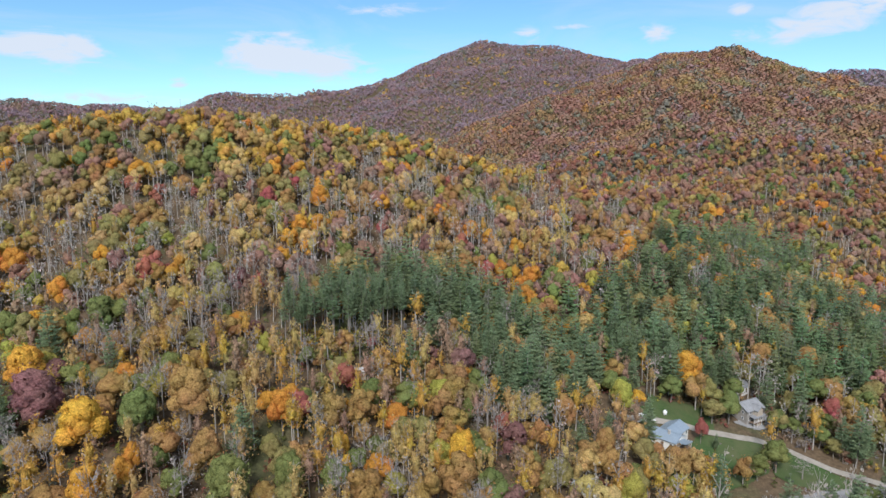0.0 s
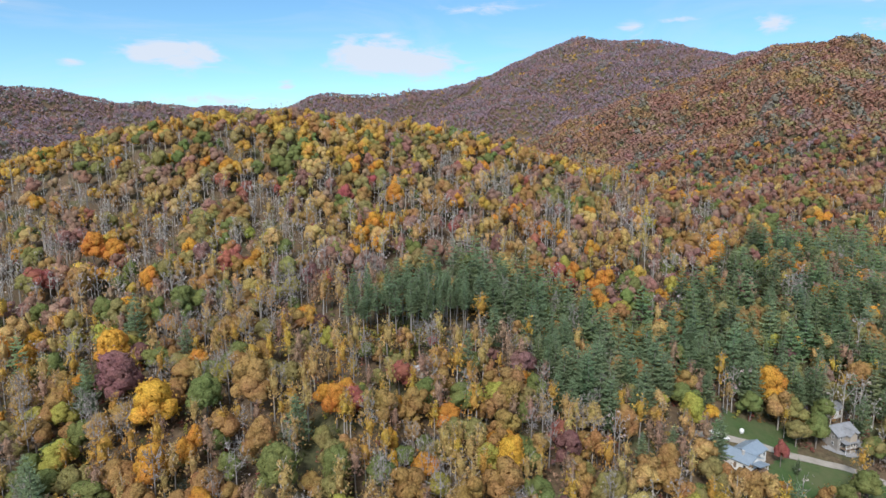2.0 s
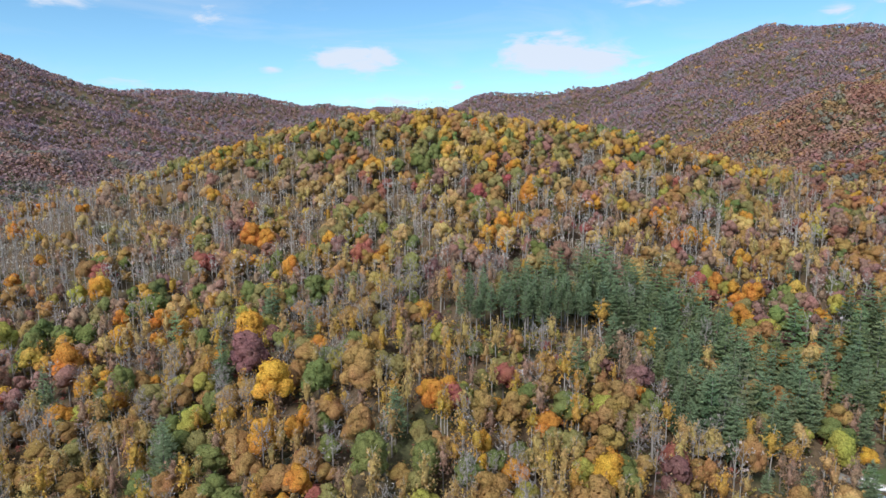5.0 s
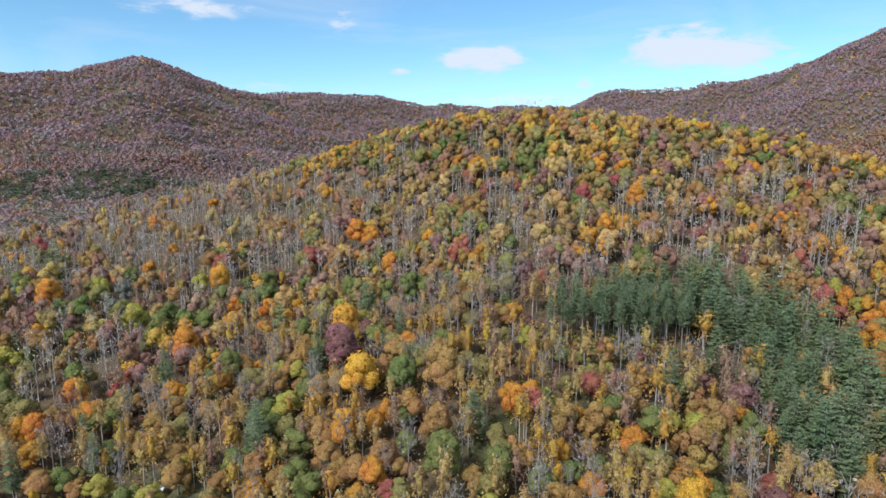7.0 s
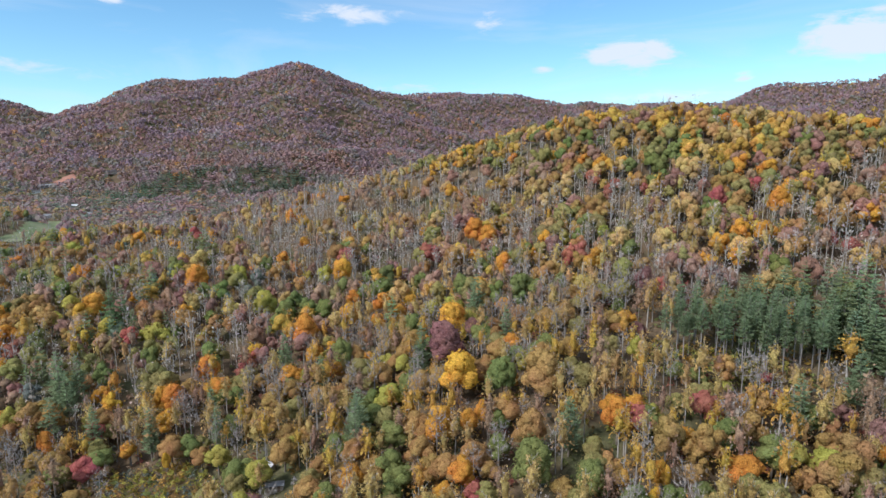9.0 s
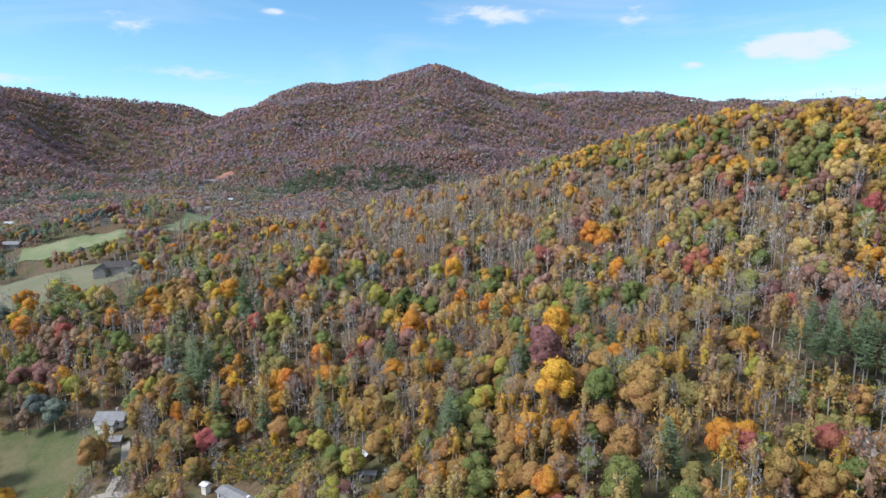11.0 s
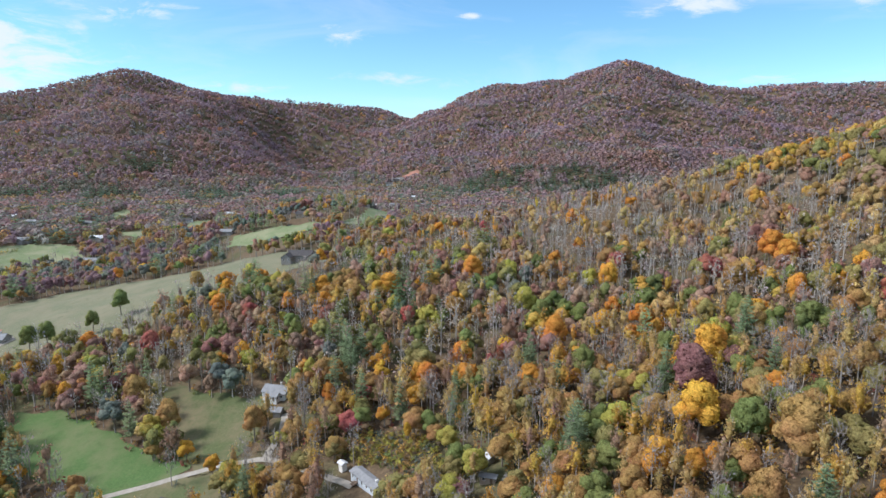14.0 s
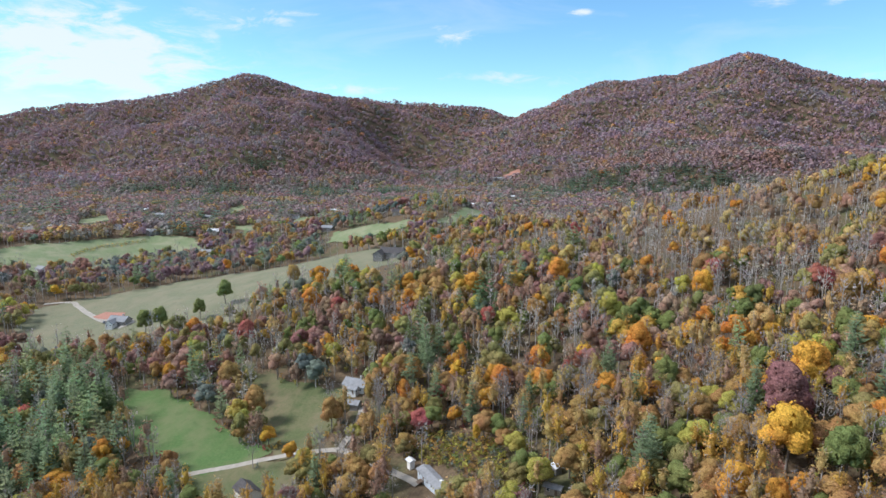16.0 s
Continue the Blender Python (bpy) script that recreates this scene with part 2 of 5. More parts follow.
PINE_STANDS = [
    [(-62, 238), (-59, 276), (-31, 321), (5, 322), (38, 299), (70, 278), (67, 250), (46, 226), (26, 220), (14, 248), (-10, 258), (-41, 240)],
    [(68, 262), (88, 333), (128, 394), (188, 391), (239, 398), (286, 384), (212, 284), (172, 270), (150, 284), (120, 268), (96, 264), (80, 258)],
    [(142, 417), (243, 507), (303, 513), (285, 464), (195, 408)],
    [(-330, -200), (-340, -155), (-327, -132), (-270, -97), (-227, -71), (-172, -62), (-180, -120)],
]
# houses across the valley: x, y, turn, length
FAR_HOUSES = [(-1486, -797, 62, 34), (-1202, -651, 40, 24), (-1093, -618, 65, 26), (-1015, -482, 70, 24), (-1034, -400, 20, 20), (-965, -351, 60, 20), (-985, -372, 10, 16), (-835, -315, 72, 28), (-854, -367, 50, 14), (-836, -222, 75, 22), (-721, -191, 76, 30), (-1002, -267, 30, 16), (-943, -266, 60, 18), (-946, -130, 80, 15), (-1018, -77, 70, 22), (-610, -334, 60, 12), (-685, 46, 80, 12), (-1239, 154, 85, 17), (-1303, 191, 20, 18), (-1086, 176, 80, 16), (-1093, 209, 95, 15), (-1432, 393, 100, 34), (-1450, 268, 95, 30), (-1425, 245, 80, 18), (-1208, 269, 80, 18), (-1078, 265, 85, 18), (-1266, -756, 50, 16), (-695, -40, 75, 14)]
HOUSE_SPOTS = [(92, 235, 14), (88, 216, 10), (96, 222, 9), (136, 259, 8), (134, 249, 7), (141, 279, 5), (-34, 230, 6), (-149, 119, 5), (-137, 116, 6), (-256, 36, 9), (-245, 37, 6), (-238, 36, 5), (-164, 74, 11), (-154, 71, 10), (-145, 70, 9), (-178, 66, 5), (-170, 64, 6), (-128, 113, 5), (-119, 110, 5), (-448, 44, 20), (-430, 42, 20), (-412, 38, 18), (-232, 44, 4), (-182, 0, 9), (-420, -164, 16), (-470, 48, 18)]


# ---- materials ----
def material(name, roughness=0.85, specular=0.2):
    m = bpy.data.materials.new(name)
    m.use_nodes = True
    b = m.node_tree.nodes["Principled BSDF"]
    b.inputs["Roughness"].default_value = roughness
    b.inputs["Specular IOR Level"].default_value = specular
    return m, m.node_tree, b


def ramp(nt, fac, stops):
    r = nt.nodes.new("ShaderNodeValToRGB")
    while len(r.color_ramp.elements) < len(stops):
        r.color_ramp.elements.new(0.5)
    for e, (p, c) in zip(r.color_ramp.elements, stops):
        e.position, e.color = p, (*c, 1)
    nt.links.new(fac, r.inputs[0])
    return r.outputs[0]


def tex_noise(nt, scale, detail=4.0, rough=0.55, coords="Object", stretch=None):
    tc = nt.nodes.new("ShaderNodeTexCoord")
    n = nt.nodes.new("ShaderNodeTexNoise")
    n.inputs["Scale"].default_value, n.inputs["Detail"].default_value, n.inputs["Roughness"].default_value = scale, detail, rough
    vec = tc.outputs[coords]
    if stretch:
        mp = nt.nodes.new("ShaderNodeMapping")
        mp.inputs["Scale"].default_value = stretch
        nt.links.new(vec, mp.inputs["Vector"])
        vec = mp.outputs[0]
    nt.links.new(vec, n.inputs["Vector"])
    return n.outputs["Fac"]


def mixed(nt, fac, a, b, mode="MIX"):
    n = nt.nodes.new("ShaderNodeMixRGB")
    n.blend_type = mode
    for k, v in enumerate((fac, a, b)):
        if hasattr(v, "links"):
            nt.links.new(v, n.inputs[k])
        elif isinstance(v, (int, float)):
            n.inputs[k].default_value = v
        else:
            n.inputs[k].default_value = (*v, 1)
    return n.outputs[0]


def bump(nt, b, height, strength, distance):
    n = nt.nodes.new("ShaderNodeBump")
    n.inputs["Strength"].default_value, n.inputs["Distance"].default_value = strength, distance
    nt.links.new(height, n.inputs["Height"])
    nt.links.new(n.outputs[0], b.inputs["Normal"])


def surface(name, dark, light, fine=3.0, coarse=0.3, roughness=0.8, relief=0.02, specular=0.3, metallic=0.0):
    """A plain surface with grain and larger stains between two colours."""
    m, nt, b = material(name, roughness, specular)
    f, c = tex_noise(nt, fine, 6, 0.65), tex_noise(nt, coarse, 4, 0.55)
    both = mixed(nt, 0.5, f, c)
    nt.links.new(ramp(nt, both, [(0.32, dark), (0.68, light)]), b.inputs["Base Color"])
    b.inputs["Metallic"].default_value = metallic
    bump(nt, b, f, 0.5, relief)
    return m


def leaf_shader(nt, b, col, grain, gaps, shut, relief):
    """Leaves that let some light through; grain: fineness of the relief per metre; gaps: fineness of the open spaces in a spray."""
    nt.links.new(col, b.inputs["Base Color"])
    bump(nt, b, tex_noise(nt, grain, 3, 0.7), relief, 1.1 / grain)
    t = nt.nodes.new("ShaderNodeBsdfTranslucent")
    nt.links.new(col, t.inputs[0])
    mx = nt.nodes.new("ShaderNodeMixShader")
    mx.inputs[0].default_value = 0.3
    nt.links.new(b.outputs[0], mx.inputs[1])
    nt.links.new(t.outputs[0], mx.inputs[2])
    if gaps:
        clear, cut = nt.nodes.new("ShaderNodeBsdfTransparent"), nt.nodes.new("ShaderNodeMixShader")
        nt.links.new(ramp(nt, tex_noise(nt, gaps, 2, 0.6, stretch=(1, 1, 0.6)), [(shut - 0.02, (0, 0, 0)), (shut, (1, 1, 1))]), cut.inputs[0])
        nt.links.new(clear.outputs[0], cut.inputs[1])
        nt.links.new(mx.outputs[0], cut.inputs[2])
        mx = cut
    nt.links.new(mx.outputs[0], nt.nodes["Material Output"].inputs[0])


def leafy(name, colour, vary, fine, turn, grain, gaps, shut, per_object, mottle=0.8):
    """Autumn leaves: hue drifts over each crown, value changes from spray to spray and with a fine mottling."""
    m, nt, b = material(name, 0.8, 0.1)
    geo = nt.nodes.new("ShaderNodeNewGeometry")
    hsv = nt.nodes.new("ShaderNodeHueSaturation")
    if colour is None:
        a = nt.nodes.new("ShaderNodeAttribute")
        a.attribute_name = "leaf_colour"
        nt.links.new(a.outputs["Color"], hsv.inputs["Color"])
    else:
        hsv.inputs["Color"].default_value = (*colour, 1)

    def ranged(source, a0, a1, lo, hi):
        r = nt.nodes.new("ShaderNodeMapRange")
        for k, v in zip((1, 2, 3, 4), (a0, a1, lo, hi)):
            r.inputs[k].default_value = v
        nt.links.new(source, r.inputs[0])
        return r.outputs[0]

    hue = ranged(tex_noise(nt, turn, 2, 0.5), 0.3, 0.7, 0.482, 0.518)
    if per_object:
        info = nt.nodes.new("ShaderNodeObjectInfo")
        both = nt.nodes.new("ShaderNodeMath")
        nt.links.new(hue, both.inputs[0])
        nt.links.new(ranged(info.outputs["Random"], 0, 1, -0.012, 0.012), both.inputs[1])
        hue = both.outputs[0]
    nt.links.new(hue, hsv.inputs["Hue"])
    nt.links.new(ranged(geo.outputs["Random Per Island"], 0, 1, 1 - vary, 1 + vary), hsv.inputs["Value"])
    col = mixed(nt, mottle, hsv.outputs[0], ramp(nt, tex_noise(nt, fine, 4, 0.75), [(0.37, (0.44, 0.44, 0.44)), (0.63, (1.46, 1.46, 1.46))]), "MULTIPLY")
    leaf_shader(nt, b, col, grain, gaps, shut, 1.0 if mottle > 0.5 else 0.25)
    return m


LEAF = {
    "yellow": (0.67, 0.37, 0.06), "gold": (0.58, 0.37, 0.085), "orange": (0.60, 0.29, 0.055), "oak": (0.39, 0.24, 0.09),
    "green": (0.19, 0.225, 0.075), "purple": (0.25, 0.135, 0.118), "red": (0.40, 0.14, 0.11), "beige": (0.53, 0.375, 0.15),
    "pinkbrown": (0.40, 0.262, 0.18), "lime": (0.40, 0.37, 0.085), "pine": (0.225, 0.30, 0.165), "bare": (0.47, 0.42, 0.38), "moss": (0.295, 0.26, 0.098),
    # distance haze tinted into umber and mauve, and greyed into smoke and olive
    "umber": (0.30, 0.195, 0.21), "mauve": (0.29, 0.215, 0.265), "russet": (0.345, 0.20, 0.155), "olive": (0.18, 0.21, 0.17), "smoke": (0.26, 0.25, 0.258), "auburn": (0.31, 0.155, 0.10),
}
NEAR_KINDS = ("yellow", "gold", "orange", "oak", "green", "purple", "red", "beige", "pinkbrown", "lime", "pine", "bare", "moss")
LEAVES = {k: leafy(k + "_leaves", LEAF[k], 0.1, 2.7, 0.16, 1.6, 1.5, 0.38, True) for k in NEAR_KINDS}
SPRAYS = {k: leafy(k + "_sprays", LEAF[k], 0.26, 2.7, 0.16, 1.6, 3.4, 0.42 if k == "pine" else 0.49, True) for k in NEAR_KINDS}
BARK = surface("grey_bark", (0.10, 0.085, 0.07), (0.30, 0.27, 0.235), 4.0, 0.4, 0.95, 0.05)
TWIG_BARK = surface("grey_twigs", (0.17, 0.15, 0.14), (0.36, 0.33, 0.305), 4.0, 0.4, 0.95, 0.05)
PALE_BARK = surface("pale_bark", (0.24, 0.22, 0.20), (0.52, 0.485, 0.44), 4.0, 0.4, 0.95, 0.05)
WOODS_LEAVES = leafy("woods_leaves", None, 0.1, 1.7, 0.11, 1.1, 1.0, 0.39, False)
WOODS_SPRAYS = leafy("woods_sprays", None, 0.24, 1.7, 0.11, 1.1, 2.1, 0.48, False)
FAR_LEAVES = leafy("far_woods_leaves", None, 0.06, 0.3, 0.02, 0.3, 0, 0, False, 0.4)


def floor_material():
    m, nt, b = material("forest_floor", 0.95, 0.1)
    f, c = tex_noise(nt, 0.6, 8, 0.7), tex_noise(nt, 0.03, 5, 0.6)
    litter = ramp(nt, f, [(0.3, (0.068, 0.050, 0.034)), (0.55, (0.135, 0.098, 0.062)), (0.75, (0.20, 0.15, 0.095))])
    moss = ramp(nt, f, [(0.3, (0.05, 0.055, 0.03)), (0.7, (0.13, 0.135, 0.065))])
    nt.links.new(mixed(nt, ramp(nt, c, [(0.5, (0, 0, 0)), (0.66, (1, 1, 1))]), litter, moss), b.inputs["Base Color"])
    bump(nt, b, f, 0.8, 0.5)
    return m


def grass_material(name, dark, light, dry):
    m, nt, b = material(name, 0.9, 0.15)
    f, c, w = tex_noise(nt, 0.9, 8, 0.7), tex_noise(nt, 0.045, 6, 0.65), tex_noise(nt, 0.16, 5, 0.6)
    base = ramp(nt, f, [(0.3, dark), (0.7, light)])
    base = mixed(nt, ramp(nt, c, [(0.42, (0, 0, 0)), (0.62, (0.85, 0.85, 0.85))]), base, dry)
    base = mixed(nt, ramp(nt, w, [(0.56, (0, 0, 0)), (0.70, (0.5, 0.5, 0.5))]), base, dark)
    nt.links.new(base, b.inputs["Base Color"])
    bump(nt, b, f, 0.6, 0.25)
    return m


FLOOR = floor_material()
HAY = grass_material("pale_meadow_grass", (0.11, 0.12, 0.072), (0.185, 0.19, 0.12), (0.195, 0.18, 0.12))
GREEN_GRASS = grass_material("green_pasture", (0.058, 0.102, 0.034), (0.092, 0.16, 0.053), (0.13, 0.15, 0.07))
# pasture green at 0.7, shade put into the lawn colour
LAWN_GRASS = grass_material("shaded_lawn", (0.040, 0.072, 0.024), (0.066, 0.112, 0.038), (0.095, 0.105, 0.05))
YARD_GRASS = grass_material("worn_yard_grass", (0.062, 0.085, 0.034), (0.115, 0.128, 0.06), (0.17, 0.14, 0.085))
FAR_GRASS = grass_material("valley_pasture", (0.11, 0.15, 0.07), (0.19, 0.23, 0.12), (0.24, 0.24, 0.15))
GRAVEL = surface("pale_gravel", (0.22, 0.20, 0.17), (0.38, 0.355, 0.31), 5, 0.3, 0.95, 0.03)
ASPHALT = surface("grey_asphalt", (0.20, 0.20, 0.20), (0.32, 0.32, 0.32), 6, 0.4, 0.9, 0.02)
CLAY = surface("red_clay", (0.26, 0.12, 0.085), (0.38, 0.20, 0.15), 1.5, 0.2, 0.95, 0.08)


# ---- mesh helpers ----
def quad_mesh(name, V, Q, mats, mat_index=None, colours=None):
    """A mesh from arrays of vertices and four-cornered faces."""
    me = bpy.data.meshes.new(name)
    V, Q = np.asarray(V, np.float32), np.asarray(Q, np.int32)
    me.vertices.add(len(V))
    me.vertices.foreach_set("co", V.ravel())
    me.loops.add(Q.size)
    me.loops.foreach_set("vertex_index", Q.ravel())
    me.polygons.add(len(Q))
    me.polygons.foreach_set("loop_start", np.arange(0, Q.size, 4, dtype=np.int32))
    for m in mats:
        me.materials.append(m)
    if mat_index is not None:
        me.polygons.foreach_set("material_index", np.asarray(mat_index, np.int32))
    if colours is not None:
        at = me.attributes.new("leaf_colour", "FLOAT_COLOR", "POINT")
        at.data.foreach_set("color", np.c_[colours, np.ones(len(colours))].astype(np.float32).ravel())
    me.polygons.foreach_set("use_smooth", np.ones(len(Q), bool))
    me.update(calc_edges=True)
    return me


# ---- the ground ----
def spaced(fine_lo, fine_hi, step, lo, hi, wide, end):
    mid = [*np.arange(lo, fine_lo, wide), *np.arange(fine_lo, fine_hi, step), *np.arange(fine_hi, hi + 1, wide)]
    return np.array([-end, -end / 2, *mid, end / 2, end], float)


def build_ground():
    xs, ys = spaced(-720, 420, 10, -3300, 3400, 27, 9000), spaced(-300, 700, 10, -2200, 4000, 27, 9000)
    X, Y = np.meshgrid(xs, ys, indexing="ij")
    Z = ground_z(X, Y)
    n, m = X.shape
    k = np.arange(n * m).reshape(n, m)
    Q = np.stack([k[:-1, :-1], k[1:, :-1], k[1:, 1:], k[:-1, 1:]], -1).reshape(-1, 4)
    me = quad_mesh("ground", np.stack([X, Y, Z], -1).reshape(-1, 3), Q, [FLOOR])
    me.polygons.foreach_set("use_smooth", np.ones(len(Q), bool))
    return tagged(new("ground", me), "wooded hills and valley floor covered with brown leaf litter", "ground", kind="structure")


build_ground()


def draped(name, ring, mat, step, lift, label, category, grow=0.0):
    """A patch of open land laid over the ground, with an uneven edge."""
    xs = np.arange(min(p[0] for p in ring) - step - grow, max(p[0] for p in ring) + 2 * step + grow, step)
    ys = np.arange(min(p[1] for p in ring) - step - grow, max(p[1] for p in ring) + 2 * step + grow, step)
    X, Y = np.meshgrid(xs, ys, indexing="ij")
    wob = 2.5 if grow else 1.0
    U, W = X + wob * waves(X, Y, 22, 21), Y + wob * waves(X, Y, 22, 22)
    keep = inside(U, W, ring)
    if grow:
        keep |= off_line(U, W, ring + ring[:1]) < grow
    Z = ground_z(X, Y) + lift
    n, m = X.shape
    k = np.arange(n * m).reshape(n, m)
    Q = np.stack([k[:-1, :-1], k[1:, :-1], k[1:, 1:], k[:-1, 1:]], -1).reshape(-1, 4)
    Q = Q[keep.ravel()[Q].all(1)]
    used, back = np.unique(Q, return_inverse=True)
    me = quad_mesh(name, np.stack([X, Y, Z], -1).reshape(-1, 3)[used], back.reshape(-1, 4), [mat])
    me.polygons.foreach_set("use_smooth", np.ones(len(Q), bool))
    return tagged(new(name, me), label, category, kind="structure")


draped("meadow", MEADOW, HAY, 1.8, 0.35, "pale mown hay meadow sloping between woods", "meadow", 5)
draped("pasture", FIELD, GREEN_GRASS, 0.8, 0.3, "bright green pasture beside the gravel lane", "pasture", 4)
draped("yard", YARD, YARD_GRASS, 0.8, 0.36, "worn grass yard around the farmhouse", "yard", 4)
draped("yard", BARNYARD, YARD_GRASS, 0.8, 0.42, "worn grass beside the small barn", "yard", 4)
for ring in FAR_FIELDS:
    draped("pasture", ring, FAR_GRASS, 4, 0.6, "grey-green pasture on the valley floor", "pasture", 5)
for ring in LAWNS:
    draped("lawn", ring, LAWN_GRASS, 0.7, 0.3, "green mown lawn beside the gravel road", "lawn", 3)
draped("parking_area", PARKING, ASPHALT, 0.6, 0.45, "grey paved parking area beside the house", "parking area")


def ribbon(name, line, width, mat, lift, label, category):
    """A road laid over the ground along a line, rounded through its corners."""
    pts = [Vector((*p, 0)) for p in line]
    path = []
    for i in range(len(pts) - 1):
        p0, p1, p2, p3 = pts[max(i - 1, 0)], pts[i], pts[i + 1], pts[min(i + 2, len(pts) - 1)]
        for s in range(8):
            t = s / 8
            path.append(0.5 * ((2 * p1) + (p2 - p0) * t + (2 * p0 - 5 * p1 + 4 * p2 - p3) * t * t + (3 * p1 - p0 - 3 * p2 + p3) * t ** 3))
    path.append(pts[-1])
    V, across = [], (-0.5, -0.25, 0.0, 0.25, 0.5)
    for i, p in enumerate(path):
        d = (path[min(i + 1, len(path) - 1)] - path[max(i - 1, 0)]).normalized()
        side = Vector((d.y, -d.x, 0))
        for a in across:
            w = width * (1 + 0.12 * math.sin(i * 0.9 + a * 3))
            q = p + side * a * w
            V.append((q.x, q.y, zg(q.x, q.y) + lift))
    n = len(across)
    Q = [(i * n + j, i * n + j + 1, (i + 1) * n + j + 1, (i + 1) * n + j) for i in range(len(path) - 1) for j in range(n - 1)]
    return tagged(new(name, quad_mesh(name, V, Q, [mat])), label, category, kind="structure")


ribbon("road", LANE, 3.3, GRAVEL, 0.45, "pale gravel lane between pasture and yard", "road")
ribbon("road", LANE_UP, 3.4, GRAVEL, 0.5, "gravel drive to the farmhouse", "road")
ribbon("road", DRIVE, 4.5, GRAVEL, 0.5, "pale gravel drive across the meadow", "road")
ribbon("road", ROAD, 3.8, GRAVEL, 0.45, "pale gravel road past the metal-roofed house", "road")
ribbon("road", HIGHWAY, 7.0, ASPHALT, 0.5, "grey paved valley road", "road")


# ---- trees ----
R = np.random.RandomState(11)


def sprays(centres, normals, sizes, r, tilt=0.5):
    """Leaf sprays: four-cornered, slightly folded plates at the centres, each tilted about its normal."""
    n = len(centres)
    nrm = normals + r.normal(0, tilt, (n, 3))
    nrm /= np.linalg.norm(nrm, axis=1, keepdims=True)
    u = np.cross(nrm, r.normal(0, 1, (n, 3)))
    u /= np.linalg.norm(u, axis=1, keepdims=True)
    v = np.cross(nrm, u)
    s = sizes[:, None] * r.uniform(0.7, 1.3, (n, 1))
    k = r.uniform(0.55, 1.0, (n, 4, 1))
    c = [u, v, -u, -v]
    V = np.stack([centres + c[i] * s * k[:, i] * (1.0 if i % 2 else 0.8) + nrm * s * (0.18 if i % 2 else -0.18) for i in range(4)], 1)
    return V.reshape(-1, 3), np.arange(4 * n).reshape(n, 4)


def limb(p0, p1, r0, r1, sides=4):
    p0, p1 = np.asarray(p0, float), np.asarray(p1, float)
    d = (p1 - p0) / np.linalg.norm(p1 - p0)
    a = np.cross(d, (0.3, 0.9, 0.1))
    a /= np.linalg.norm(a)
    b = np.cross(d, a)
    V = [p + r * (np.cos(t) * a + np.sin(t) * b) for p, r in ((p0, r0), (p1, r1)) for t in np.arange(sides) * 2 * np.pi / sides]
    return np.array(V), np.array([(i, (i + 1) % sides, sides + (i + 1) % sides, sides + i) for i in range(sides)])


def joined(parts):
    V, Q, n = [], [], 0
    for v, q in parts:
        V.append(v)
        Q.append(q + n)
        n += len(v)
    return np.concatenate(V), np.concatenate(Q)


def wood(r, height, radius, n_limbs, spread, low, twigs=0, fine=1.0):
    """A tapered trunk with rising limbs, and twigs where asked."""
    parts, top = [], np.array([r.normal(0, 0.4), r.normal(0, 0.4), height])
    mid = np.array([r.normal(0, 0.25), r.normal(0, 0.25), height * 0.5])
    parts += [limb((0, 0, -0.8), mid, radius, radius * 0.62, 5), limb(mid, top, radius * 0.62, radius * 0.12, 5)]
    tips = []
    for i in range(n_limbs):
        f = low + (0.97 - low) * (i + r.uniform(0, 0.8)) / n_limbs
        start = mid * (f / 0.5) if f < 0.5 else mid + (top - mid) * (f - 0.5) / 0.5
        a = i * 2.4 + r.uniform(-0.4, 0.4)
        reach = spread * (1.05 - 0.55 * f) * r.uniform(0.7, 1.1)
        end = start + np.array([np.cos(a) * reach, np.sin(a) * reach, reach * r.uniform(0.7, 1.25)])
        bend = (start + end) / 2 + np.array([np.cos(a), np.sin(a), -0.8]) * reach * 0.12
        parts += [limb(start, bend, radius * 0.34 * fine, radius * 0.2 * fine, 3), limb(bend, end, radius * 0.2 * fine, radius * 0.05, 3)]
        tips += [(bend, end)]
    for _ in range(twigs):
        p0, p1 = tips[r.randint(len(tips))]
        s = p0 + (p1 - p0) * r.uniform(0.15, 1.0)
        e = s + r.normal(0, 1, 3) * spread * 0.2 + np.array([0, 0, spread * r.uniform(0.2, 0.5)])
        w = r.normal(0, 1, 3) * 0.045
        parts.append((np.array([s - w, s + w, e + w * 0.4, e - w * 0.4]), np.array([[0, 1, 2, 3]])))
    return joined(parts)


def billows(r, count, low):
    """Ways in which the lobes of a crown bulge, spread evenly over a ball from a lowest height up."""
    f = (np.arange(count) + r.uniform(0.2, 0.8, count)) / count
    z = low + (1 - low) * f
    a = np.arange(count) * 2.39996 + r.uniform(-0.35, 0.35, count) + r.uniform(0, 6.3)
    k = np.sqrt(np.maximum(0, 1 - z * z))
    return np.stack([k * np.cos(a), k * np.sin(a), z], -1), r.uniform(0.72, 1.08, count)


def swollen(D, lobes, deep):
    """How far out the crown reaches in each direction: lobes with creases between them."""
    way, size = lobes
    near = np.exp(-((1 - D @ way.T) / (2.6 / len(way))) ** 1.0) * size
    return 1 - deep + deep * near.max(1)


